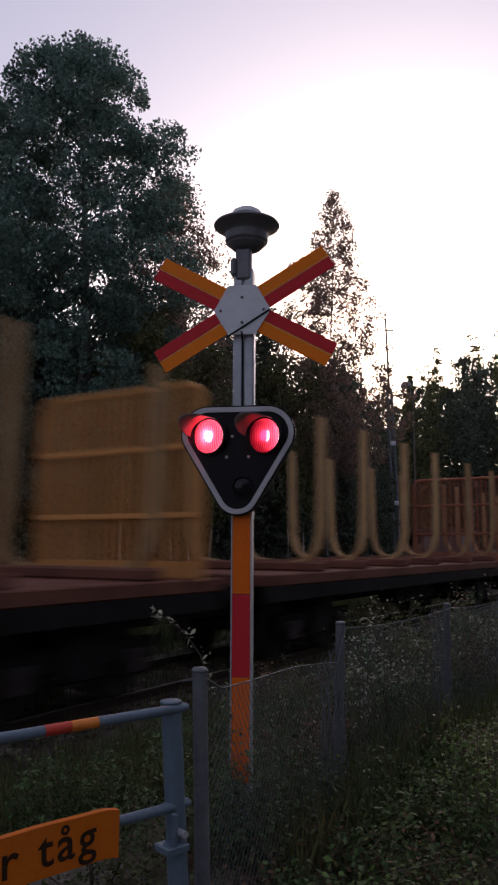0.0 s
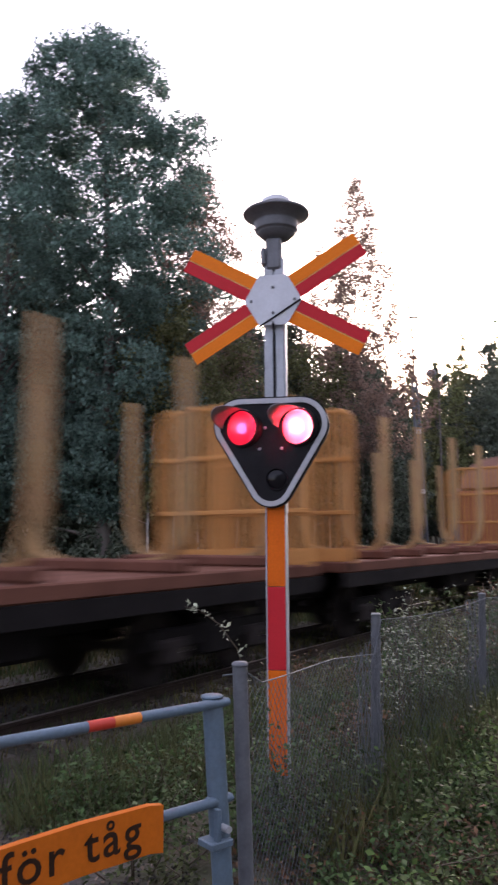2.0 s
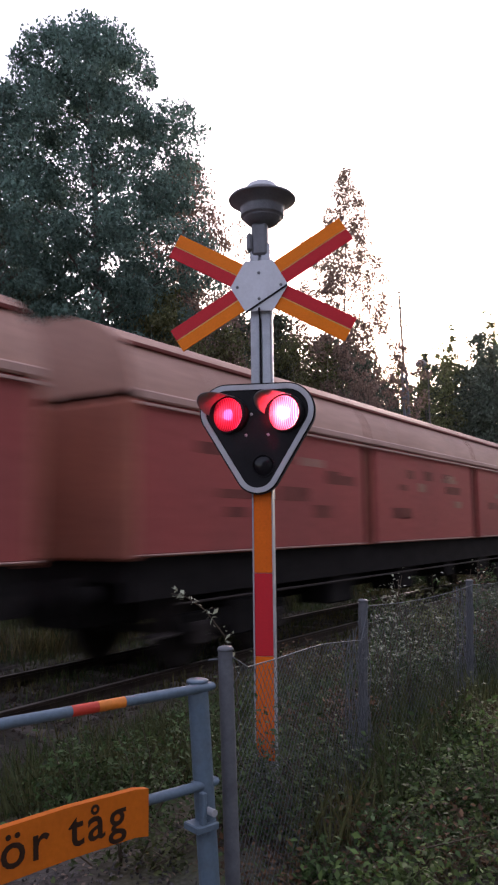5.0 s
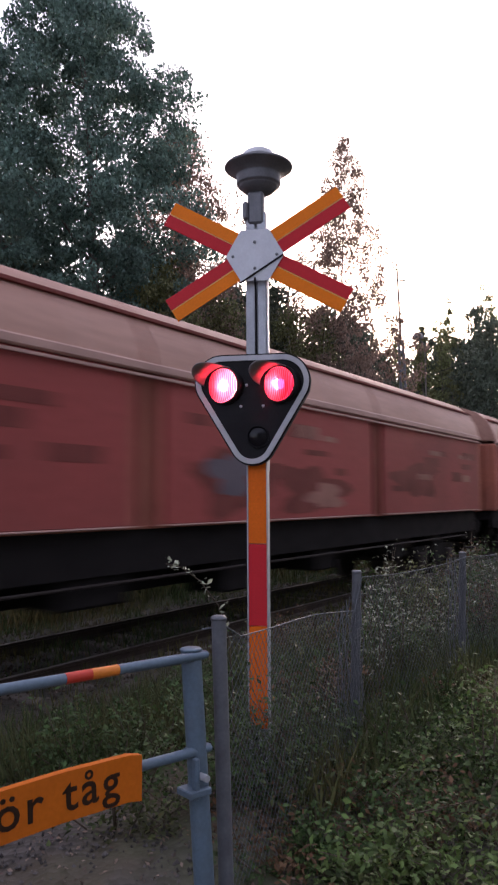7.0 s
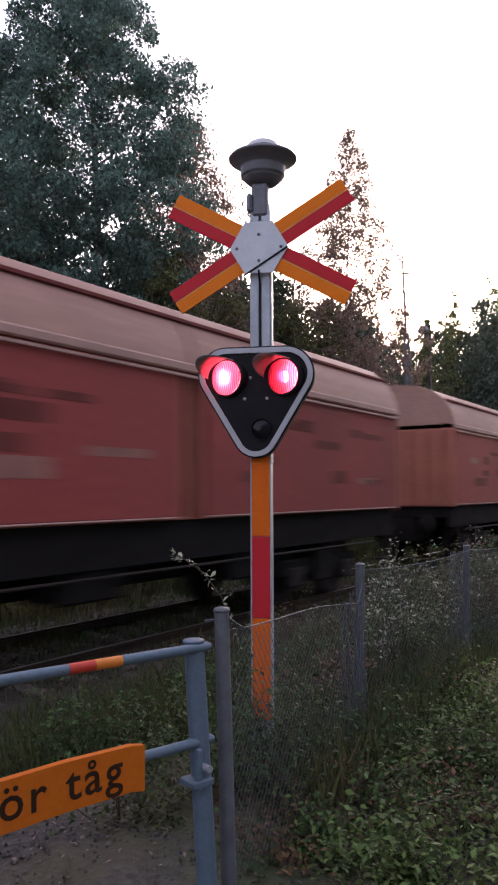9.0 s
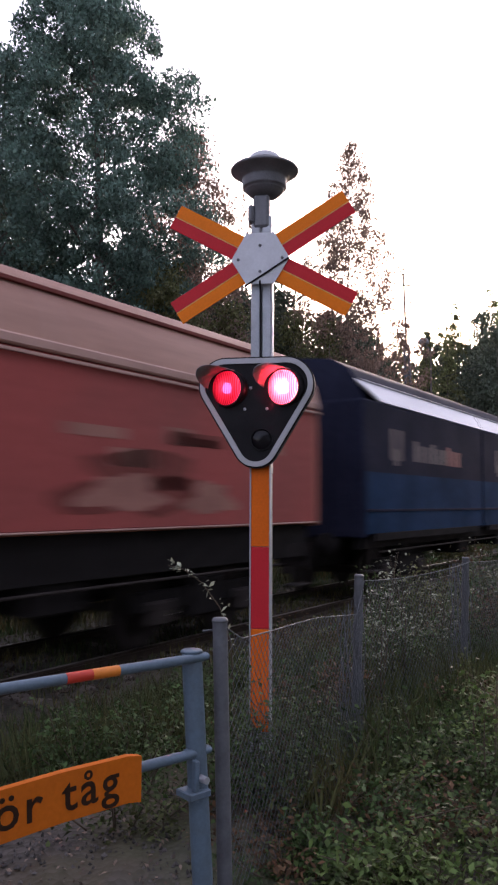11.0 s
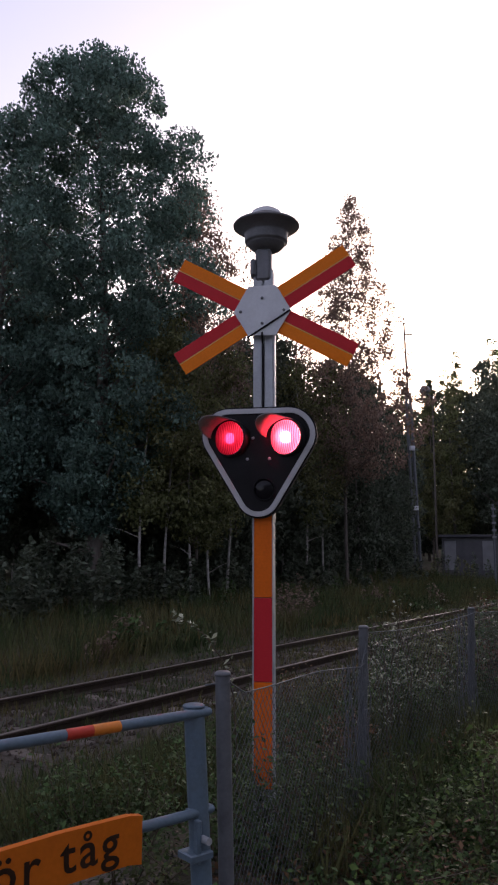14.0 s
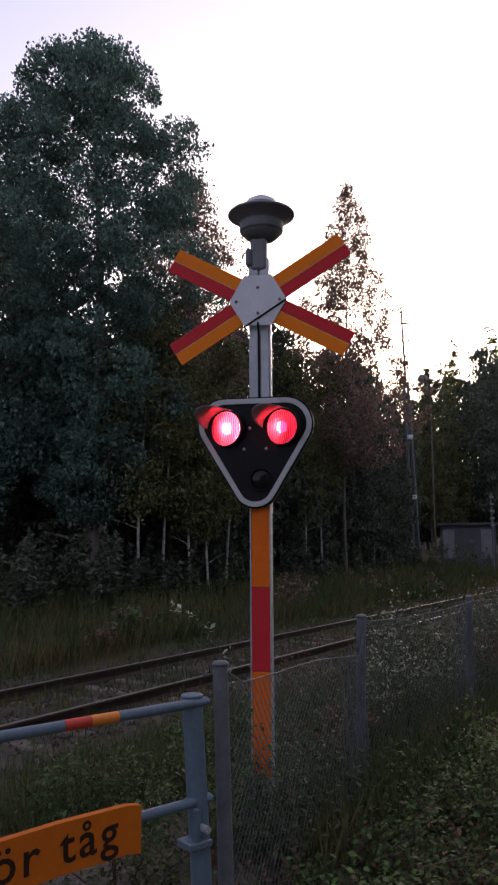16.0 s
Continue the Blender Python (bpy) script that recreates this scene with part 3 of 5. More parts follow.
        for q in (0, 2 * n + 2):
            fs += [(q + 2 * k, q + 2 * k + 1, q + 2 * k + 3, q + 2 * k + 2) for k in range(n)]
        o = 2 * n + 2
        fs += [(2 * k + 1, o + 2 * k + 1, o + 2 * k + 3, 2 * k + 3) for k in range(n)]
        fs += [(0, 1, o + 1, o), (2 * n, o + 2 * n, o + 2 * n + 1, 2 * n + 1)]
        hood.add(vs, fs, True)
        part("hood", hood, HOODIN, lamp, "half-round black hood, its paint lightened for lamp glow")
        # added glowing core: its bright and dim halves turn to make the flash
        flasher = Shape()
        bowl = [(0.022, 0.022), (0.05, 0.018), (0.078, 0.004), (0.0945, -0.016)]
        part("lamp_bowl", Shape().lathe([(a_, -b_) for a_, b_ in bowl], 32, pose(0, 0, 0, 90)), WHITE, lamp, "white bowl behind the lens")
        me = flasher.lathe([(0.0, -0.030), (0.016, -0.027), (0.024, -0.016), (0.026, 0.0), (0.024, 0.016), (0.016, 0.027), (0.0, 0.030)], 24).mesh("reflector", LAMPBRIGHT)
        me.materials.append(LAMPDIM)
        for poly in me.polygons:
            poly.material_index = 1 if poly.center.y > 0.0 else 0
        LAMPS.append((part("reflector", me, LAMPBRIGHT, lamp, "added glowing core that turns to make the flash"), x))
    low = part("lower_lamp", Shape().lathe([(0.058, 0.0), (0.062, -0.01), (0.062, 0.012), (0.056, 0.012), (0.055, 0.0)], 28, pose(0.032, -0.058, 1.935, 90)), BLACK, head, "small unlit clear lamp")
    part("lens", Shape().lathe([(0.055, 0.0), (0.04, 0.006), (0.02, 0.009), (0.0, 0.0095)], 28, pose(0.032, -0.06, 1.935, 90)), LENSDARK, low, "unlit dark glass lens")
    for x, z in ((-0.03, 2.222), (-0.062, 2.105), (0.062, 2.105)):
        part("screw", Shape().lathe([(0, 0.006), (0.008, 0.004), (0.009, 0)], 8, pose(x, -0.0585, z, 90)), RIMGREY, head)


# ---- gate and fence ----
GATE = Vector((-0.205, 2.90, 0))


def text_mesh(body, size):
    cu = bpy.data.curves.new("lettering", "FONT")
    cu.body, cu.size, cu.extrude, cu.offset = body, size, 0.0008, size * 0.010
    cu.resolution_u, cu.space_character = 3, 1.16
    cu.align_x, cu.align_y = "RIGHT", "CENTER"
    ob = bpy.data.objects.new("lettering_source", cu)
    scene.collection.objects.link(ob)
    bpy.context.view_layer.update()
    me = bpy.data.meshes.new_from_object(ob.evaluated_get(bpy.context.evaluated_depsgraph_get()))
    bpy.data.objects.remove(ob)
    me.name = "lettering"
    me.materials.clear()
    me.materials.append(LETTER)
    return me


def letter_meshes(body, size):
    """One mesh for each letter of a text, dots and rings kept with their letter."""
    whole = text_mesh(body, size)
    root = list(range(len(whole.vertices)))

    def find(i):
        while root[i] != i:
            i = root[i]
        return i

    for e in whole.edges:
        a, b = find(e.vertices[0]), find(e.vertices[1])
        root[max(a, b)] = min(a, b)
    islands = {}
    for f in whole.polygons:
        islands.setdefault(find(f.vertices[0]), []).append(tuple(f.vertices))
    spans = []
    for faces in islands.values():
        xs = [whole.vertices[i].co.x for f in faces for i in f]
        spans.append([min(xs), max(xs), faces])
    spans.sort(key=lambda g: g[0])
    letters = []
    for lo, hi, faces in spans:
        if letters and lo < letters[-1][1] - 0.25 * min(hi - lo, letters[-1][1] - letters[-1][0]):
            letters[-1][1] = max(hi, letters[-1][1])
            letters[-1][2] += faces
        else:
            letters.append([lo, hi, list(faces)])
    out = []
    for lo, hi, faces in letters:
        used = sorted({i for f in faces for i in f})
        at = {i: k for k, i in enumerate(used)}
        me = bpy.data.meshes.new("letter")
        me.from_pydata([whole.vertices[i].co[:] for i in used], [], [tuple(at[i] for i in f) for f in faces])
        me.materials.append(LETTER)
        me.update()
        out.append(me)
    bpy.data.meshes.remove(whole)
    return out


def build_gate():
    """Barrier of two rails along the track, with a warning board on the lower one. Local x runs away from the post."""
    gate = thing("pedestrian_barrier", "blue-grey tubular barrier with red-orange band and warning board", "barrier", pose(GATE.x, GATE.y, 0, 0, 0, -140))
    g = gate.matrix_basis.inverted()
    top, foot = g @ Vector((GATE.x, GATE.y, 1.040)), g @ Vector((GATE.x + 0.075, GATE.y, -0.25))
    post = part("post", Shape().tube([foot, top], 0.038, 18), BLUEGREY, gate, "leaning blue-grey tube post")
    part("post_cap", Shape().lathe([(0, 0.006), (0.036, 0.006), (0.041, 0.003), (0.041, -0.004), (0, -0.004)], 18, Matrix.Translation(top)), BLUEGREY, post)
    for z, x1 in ((1.019, 3.0), (0.679, 3.0)):
        k = (z + 0.25) / 1.295
        a = foot.lerp(top, k)
        off = Vector((a.x, 0.03, 0))
        if z > 0.9:
            segs = ((0.0, 0.327, BLUEGREY), (0.328, 0.429, BANDORANGE), (0.430, 0.524, BANDRED), (0.525, x1, BLUEGREY))
        else:
            segs = ((0.0, x1, BLUEGREY),)
        rail = None
        for x0, xe, mt in segs:
            sh = Shape()
            if x0 == 0.0:
                sh.tube([(a.x - 0.052, off.y, z), (a.x - 0.02, off.y, z), (a.x + 0.06, off.y, z), (a.x + 0.10, off.y, z), (xe, off.y, z)], [0.012, 0.0165, 0.017, 0.018, 0.018], 14)
            else:
                sh.tube([(x0, off.y, z), (xe, off.y, z)], 0.0183 if mt is not BLUEGREY else 0.018, 14)
            rail = part("rail" if mt is BLUEGREY else "colour_band", sh, mt, gate, "" if mt is BLUEGREY else "painted warning band on the rail")
        part("clamp", Shape().box(a.x - 0.055, a.x + 0.05, off.y - 0.03, off.y + 0.005, z - 0.014, z + 0.014, 0.004), BLUEGREY, gate)
    end = part("post", Shape().tube([(2.95, 0.03, -0.25), (2.95, 0.03, 1.07)], 0.038, 18), BLUEGREY, gate, "blue-grey tube post")
    part("post_cap", Shape().lathe([(0, 0.006), (0.036, 0.006), (0.041, 0.003), (0.041, -0.004), (0, -0.004)], 18, pose(2.95, 0.03, 1.07)), BLUEGREY, end)
    a = foot.lerp(top, (0.60 + 0.25) / 1.295)
    latch = part("latch", Shape().box(a.x - 0.02, a.x + 0.075, a.y - 0.03, a.y + 0.06, 0.53, 0.556, 0.004).box(a.x + 0.03, a.x + 0.05, a.y + 0.03, a.y + 0.055, 0.52, 0.665, 0.003), BLUEGREY, gate, "latch bracket on the post")
    part("latch_bolt", Shape().tube([(a.x + 0.02, a.y + 0.045, 0.60), (a.x + 0.02, a.y + 0.085, 0.60)], 0.013, 10), GALV, latch)
    # the board: front face towards +y here, sagging a little beyond its bend
    b0, bend, b1 = 0.250, 0.545, 1.60
    yb = 0.062
    tops = lambda x: 0.728 + 0.009 * min(1, (x - b0) / 0.05) - 0.043 * max(0.0, x - bend)
    xs = [b0, b0 + 0.05, bend, 0.8, 1.2, b1]
    poly = [(x, tops(x)) for x in xs] + [(x, tops(x) - 0.152 - 0.012 * (x - b0)) for x in xs[::-1]]
    board = part("warning_board", Shape().prism(poly, yb - 0.028, yb), BOARD, gate, "orange wooden board lettered in black")
    lay = Matrix.Translation((b0 + 0.088, yb + 0.0012, 0.668)) @ Matrix.Rotation(math.pi, 4, "Z") @ Matrix.Rotation(radians(90), 4, "X") @ Matrix.Rotation(radians(2.0), 4, "Z")
    for me in letter_meshes("Se upp för tåg", 0.152):
        part("letter", me, LETTER, board, "black painted letter", lay)


FENCE = [(-0.105, 3.03), (0.705, 4.86), (1.83, 6.45), (2.95, 8.15), (4.1, 9.9)]


def build_fence():
    fence = thing("chain_link_fence", "low slack chain-link fence on grey tube posts", "fence")
    tops = []
    for k, (x, y) in enumerate(FENCE):
        s, p = sp(x, y)
        lean = (-0.035, 0.02) if k == 0 else (0.03, -0.03)
        zt = 1.135
        a, b = Vector((x - lean[0], y - lean[1], float(ground_z(s, p)) - 0.2)), Vector((x, y, zt))
        tops.append((a, b))
        post = part("fence_post", Shape().tube([a, b], 0.029, 16), FENCEPOST, fence)
        part("post_cap", Shape().lathe([(0, 0.01), (0.026, 0.008), (0.032, 0.0), (0.032, -0.008), (0, -0.008)], 16, Matrix.Translation(b)), FENCEPOST, post)
    a, b = tops[0]
    part("wire_stub", Shape().tube([b + Vector((0.03, 0.02, -0.035)), b + Vector((-0.065, -0.02, -0.04))], 0.004, 6), WIRE, fence)
    for k in range(len(FENCE) - 1):
        (a0, b0), (a1, b1) = tops[k], tops[k + 1]
        L = (b1 - b0).length
        H = 1.02

        def at(u_, w):
            """Slack mesh: top sags between the posts and leans."""
            base = b0.lerp(b1, u_)
            if k == 0:
                sag = float(np.interp(u_, (0, 0.07, 0.25, 0.6, 0.93, 0.96, 1.0), (0.0, 0.06, 0.085, 0.125, 0.19, 0.10, 0.0)))
            else:
                sag = 0.04 * math.sin(math.pi * u_)
            bulge = 0.05 * math.sin(math.pi * u_) * math.sin(3.0 * w + 2 * u_ + k)
            z = base.z - 0.03 - sag - w * (H - sag)
            return Vector((base.x, base.y, z)) + N * (bulge - 0.035)

        top = Shape().tube([at(i / 28, 0) for i in range(29)], 0.0028, 6)
        part("top_wire", top, WIRE, fence)
        mesh = Shape()
        pitch = 0.05
        cells = int(L / pitch)
        rows_n = 20
        for c in range(-rows_n, cells + 1):
            for sgn in (1, -1):
                pts = []
                for r in range(0, rows_n + 1, 2):
                    q = c + (r if sgn > 0 else rows_n - r)
                    u_ = q * pitch / L
                    if 0 <= u_ <= 1:
                        pts.append(at(u_, r / rows_n))
                if len(pts) > 1:
                    mesh.tube(pts, 0.0013, 3, caps=False)
        part("wire_mesh", mesh, WIRE, fence, "thin galvanised diamond mesh")
        # the mesh drawn together where it is tied to the far post
        tied = Shape()
        for q in range(13):
            u_ = 1 - (0.02 + 0.0105 * q) / L * 1.1
            tied.tube([at(u_, w_ / 8) + N * (0.009 * q + 0.012 * math.sin(q * 2.1 + w_ * 1.7)) + U * (0.010 * math.sin(q * 1.3 + w_ * 2.3) - 0.05 * w_ / 8 * q / 13) for w_ in range(9)], 0.0032, 4, caps=False)
        part("tied_mesh", tied, FENCEPOST, fence, "bunched mesh tied to the post")


# ---- wagons: local x back along the train, y across away from the camera, z above the rails ----
def wheel_mesh():
    return Shape().lathe([(0.0, -0.07), (0.10, -0.07), (0.12, -0.03), (0.36, -0.02), (0.40, -0.07), (0.46, -0.07), (0.46, 0.05), (0.50, 0.06), (0.50, 0.075), (0.40, 0.075), (0.36, 0.03), (0.0, 0.04)], 28, pose(0, 0, 0, 90)).mesh("wheel", WHEEL)


WHEELS = wheel_mesh()


def add_bogie(wagon, x):
    b = part("bogie", Shape().box(x - 0.3, x + 0.3, -1.0, 1.0, 0.6, 0.95, 0.03), UNDER, wagon, "dark steel bogie")
    for y in (-1.06, 1.06):
        part("side_frame", Shape().box(x - 1.35, x + 1.35, y - 0.06, y + 0.06, 0.48, 0.74, 0.03), UNDER, b)
        part("spring_case", Shape().box(x - 0.35, x + 0.35, y - 0.14, y + 0.14, 0.35, 0.85, 0.03), UNDER, b)
        for dx in (-0.9, 0.9):
            part("axle_box", Shape().box(x + dx - 0.2, x + dx + 0.2, y - 0.13, y + 0.13, 0.32, 0.62, 0.03), WHEEL, b)
    for dx in (-0.9, 0.9):
        for y in (-0.75, 0.75):
            part("wheel", WHEELS, WHEEL, b, m=pose(x + dx, y, 0.46, 0, 0, 0 if y > 0 else 180))
        part("axle", Shape().tube([(x + dx, -0.8, 0.46), (x + dx, 0.8, 0.46)], 0.07, 10), WHEEL, b)


def add_buffers(wagon, x, way):
    for y in (-0.875, 0.875):
        part("buffer", Shape().lathe([(0, 0.42), (0.20, 0.40), (0.225, 0.37), (0.06, 0.35), (0.06, 0.2), (0.11, 0.2), (0.11, 0.0)], 16, Matrix.Translation((x, y, 1.06)) @ Matrix.Rotation(radians(90 * way), 4, "Y")), UNDER, wagon)
    part("coupling", Shape().tube([(x, 0, 1.0), (x + way * 0.5, 0, 0.9)], 0.05, 8), UNDER, wagon)


TRAIN = []


SLATS = {}


def slat_mesh(material):
    """The slat shared by all headboards of one colour."""
    if material.name not in SLATS:
        SLATS[material.name] = Shape().box(-0.025, 0.025, -0.027, 0.027, 1.42, 3.93, 0.008).mesh("headboard_slat", material)
    return SLATS[material.name]


def flat_wagon(a0, a1, board_mat, board_label, rear=0.6, inset=0.0):
    """Empty timber wagon with stanchions, a headboard at its rear end and, where inset is given, one in front."""
    L = a1 - a0
    w = thing("timber_wagon", "empty flat timber wagon with upright stanchions and " + board_label, "wagon", group="wagons of the freight train")
    TRAIN.append((w, a0))
    part("deck", Shape().box(0.1, L, -1.42, 1.42, 1.22, 1.40, 0.02), DECK, w, "rusty brown deck")
    for y in (-1.36, 1.36):
        part("side_sill", Shape().box(0.1, L, y - 0.05, y + 0.05, 0.98, 1.22, 0.01), UNDER, w, "dark side sill")
    part("centre_sill", Shape().box(0.1, L, -0.35, 0.35, 0.72, 1.2, 0.02), UNDER, w)
    part("brake_tank", Shape().box(L * 0.42, L * 0.58, -1.1, -0.6, 0.62, 1.0, 0.05), UNDER, w)
    for x in (2.3, L - 2.3):
        add_bogie(w, x)
    add_buffers(w, 0.1, -1)
    # open slatted headboards inside a bent tube
    for hx in ([inset] if inset else []) + [L - rear]:
        hb = part("headboard", Shape().box(hx - 0.02, hx + 0.02, -1.40, 1.40, 1.40, 1.62, 0.008), board_mat, w, board_label)
        arch = [(hx, -1.50, 1.38), (hx, -1.50, 3.72), (hx, -1.47, 3.84), (hx, -1.38, 3.93), (hx, -1.25, 3.955), (hx, 1.25, 3.955), (hx, 1.38, 3.93), (hx, 1.47, 3.84), (hx, 1.50, 3.72), (hx, 1.50, 1.38)]
        part("headboard_tube", Shape().tube(arch, 0.045, 8), board_mat, hb)
        for z in (2.18, 3.08):
            part("headboard_rail", Shape().box(hx - 0.075, hx - 0.032, -1.47, 1.47, z, z + 0.075, 0.012), board_mat, hb)
        count = 21
        for k in range(count):
            part("headboard_slat", slat_mesh(board_mat), board_mat, hb, m=pose(hx, -1.40 + 2.80 * k / (count - 1), 0))
    # stanchion pairs with curved feet on a cross bunk
    for fx in (0.136, 0.26, 0.41, 0.55, 0.735, 0.90):
        x = fx * L
        bunk = part("bunk", Shape().box(x - 0.13, x + 0.13, -1.40, 1.40, 1.40, 1.56, 0.03), DECK, w, "cross bunk")
        for y in (-1, 1):
            pts = [(x, y * 0.72, 1.50), (x, y * 1.05, 1.55), (x, y * 1.26, 1.74), (x, y * 1.35, 2.05), (x, y * 1.37, 2.8), (x, y * 1.38, 4.03)]
            st = Shape()
            wid = (0.055, 0.07, 0.075, 0.065, 0.058, 0.05)
            vs = []
            for (px, py, pz), h in zip(pts, wid):
                th = 0.06
                flat = pz < 1.6
                for dx, dd in ((-h, -th), (h, -th), (h, th), (-h, th)):
                    vs.append((px + dx, py + (0 if flat else dd), pz + (dd if flat else 0)))
            fs = [(4 * i + k, 4 * i + (k + 1) % 4, 4 * i + 4 + (k + 1) % 4, 4 * i + 4 + k) for i in range(5) for k in range(4)] + [(0, 1, 2, 3), (20, 23, 22, 21)]
            st.add(vs, fs)
            part("stanchion", st, STAKE, w, "ochre stanchion with a curved foot")


def covered_wagon(a0, a1, blue=False, seed=0):
    L = a1 - a0
    rng = np.random.default_rng(seed)
    if blue:
        label, side, end, top = "dark blue covered freight wagon with a white sloping roof edge", WAGONBLUE, WAGONBLUEDARK, WAGONBLUEDARK
        zb, ze = 1.23, 3.70
        roof_prof = [(-1.27, 4.06), (-1.16, 4.26), (-0.8, 4.47), (-0.4, 4.53), (0, 4.55), (0.4, 4.53), (0.8, 4.47), (1.16, 4.26), (1.27, 4.06)]
    else:
        label, side, end, top = "dirty red covered freight wagon with sliding walls", WAGONRED, WAGONEND, WAGONROOF
        zb, ze = 1.50, 3.30
        roof_prof = [(-1.46, 3.40), (-1.40, 3.66), (-1.22, 3.97), (-0.95, 4.20), (-0.55, 4.36), (0, 4.42), (0.55, 4.36), (0.95, 4.20), (1.22, 3.97), (1.40, 3.66), (1.46, 3.40)]
    w = thing("covered_wagon", label, "wagon", group="wagons of the freight train")
    TRAIN.append((w, a0))
    # core inside the walls
    part("body", Shape().box(0.12, L - 0.12, -1.36, 1.36, zb - 0.02, ze - 0.02), end, w)
    third, gap = L / 3, 0.06 if blue else 0.26
    for y in (-1, 1):
        for k in range(3):
            x0, x1 = k * third + (0.10 if k == 0 else gap), (k + 1) * third - (0.10 if k == 2 else gap)
            pan = Shape().box(x0, x1, min(y * 1.37, y * 1.45), max(y * 1.37, y * 1.45), zb, ze, 0.03)
            door = part("sliding_wall", pan, WAGONBLUEDARK if blue else side, w, "glossy dark blue sliding wall" if blue else "dirty red sliding wall")
            if y < 0:
                part("bottom_rail", Shape().box(x0, x1, -1.475, -1.451, zb + (0.42 if blue else 0.0), zb + (0.47 if blue else 0.022), 0.006), GUTTER if not blue else WAGONBLUEDARK, door)
                if blue:
                    part("lower_panel", Shape().box(x0 + 0.02, x1 - 0.02, -1.4565, -1.4515, zb + 0.03, 2.38, 0.0), WAGONBLUE, door, "brighter blue lower half")
                    part("lower_skirt", Shape().box(x0 + 0.4, x1 - 0.4, -1.46, -1.40, zb - 0.12, zb + 0.03, 0.01), UNDER, door)
                    # large pale side mark and a row of smaller pale blocks, red blocks beyond
                    for dx, h in ((0.0, 0.62), (0.16, 0.34), (0.40, 0.62)):
                        part("side_mark", Shape().box(x0 + 1.15 + dx, x0 + 1.35 + dx, -1.456, -1.4508, 2.64 - (0.1 if h < 0.5 else 0), 2.62 + h - (0.1 if h < 0.5 else 0), 0.0), BLUEMARK, door, "pale block mark")
                    for q in range(9):
                        part("side_mark", Shape().box(x0 + 2.35 + q * 0.34, x0 + 2.35 + q * 0.34 + 0.24, -1.456, -1.4508, 2.66, 2.66 + (0.34 if q % 3 else 0.42), 0.0), BLUEMARK if q < 6 else MARKRED, door)
                else:
                    for q in range(int(rng.integers(7, 15))):
                        mx, mz = rng.uniform(x0 + 0.4, x1 - 1.2), rng.choice([1.95, 2.2, 2.5, 2.75])
                        part("side_mark", Shape().box(mx, mx + rng.uniform(0.4, 1.1), -1.4545, -1.4505, mz, mz + rng.uniform(0.08, 0.22), 0.0), MARK if rng.random() < 0.75 else MARKPALE, door)
    for k in range(1, 3):
        for y in (-1, 1):
            part("door_post", Shape().box(k * third - 0.05, k * third + 0.05, min(y * 1.36, y * 1.42), max(y * 1.36, y * 1.42), zb, ze, 0.01), MARK if not blue else end, w)
    for x, way in ((0.0, -1), (L, 1)):
        x0, x1 = sorted((x, x - way * 0.12))
        wall = part("end_wall", Shape().box(x0, x1, -1.45, 1.45, zb - 0.05, ze, 0.03), end, w, "ribbed end wall")
        for q in range(7):
            yy = -1.2 + q * 0.4
            xr0, xr1 = sorted((x, x + way * 0.05))
            part("end_rib", Shape().box(xr0, xr1, yy - 0.04, yy + 0.04, zb, ze - 0.03, 0.012), end, wall)
    rf = Shape()
    if blue:
        rf.extrude(roof_prof, 0.05, L - 0.55, smooth=True)
        rf.extrude([(y, z - 0.07) for y, z in roof_prof[::-1]], 0.05, L - 0.55)
        for x in (0.05, L - 0.55):
            rf.add([(x, y, z) for y, z in roof_prof] + [(x, 1.45, ze), (x, -1.45, ze)], [tuple(range(len(roof_prof) + 2))])
        part("roof", rf, top, w, "dark curved roof")
        for y in (-1, 1):
            for k in range(3):
                x0, x1 = k * third + 0.05, (k + 1) * third - 0.05
                cut = 0.75 if k == 0 else 0.10
                cut2 = 0.45 if k == 2 else -0.10
                sl = Shape()
                pr = [(y * 1.46, ze + 0.01), (y * 1.39, ze + 0.15), (y * 1.33, ze + 0.26), (y * 1.265, 4.07)]
                xs0 = [x0 + cut * (1 - j / 3) * (1 if k == 0 else 0) for j in range(4)]
                xs1 = [x1 - (cut2 * j / 3 if k == 2 else -0.0) for j in range(4)]
                vs = [(xs0[j], pr[j][0], pr[j][1]) for j in range(4)] + [(xs1[j], pr[j][0], pr[j][1]) for j in range(4)]
                vs += [(a_, b_ - y * 0.05, c_ - 0.02) for a_, b_, c_ in vs]
                fs = [(j, j + 1, j + 5, j + 4) for j in range(3)] + [(8 + j, 12 + j, 13 + j, 9 + j) for j in range(3)] + [(0, 4, 12, 8), (3, 11, 15, 7), (0, 8, 9, 1), (1, 9, 10, 2), (2, 10, 11, 3), (4, 5, 13, 12), (5, 6, 14, 13), (6, 7, 15, 14)]
                sl.add(vs, fs)
                part("roof_edge_panel", sl, ROOFWHITE, w, "white sloping roof panel")
            part("ridge_rail", Shape().box(0.3, L - 0.75, y * 1.27 - 0.02, y * 1.27 + 0.02, 4.075, 4.10, 0.008), RIMGREY, w)
    else:
        for k in range(3):
            x0, x1 = k * third + 0.04, (k + 1) * third - 0.04
            sec = Shape()
            sec.extrude(roof_prof, x0, x1, smooth=True)
            for x in (x0, x1):
                sec.add([(x, y, z) for y, z in roof_prof], [tuple(range(len(roof_prof)))])
            sec_ob = part("roof_section", sec, top, w, "dusty curved red roof")
            for q in range(2):
                xx = x0 + (q + 0.5) * third / 2 + rng.uniform(-0.6, 0.6)
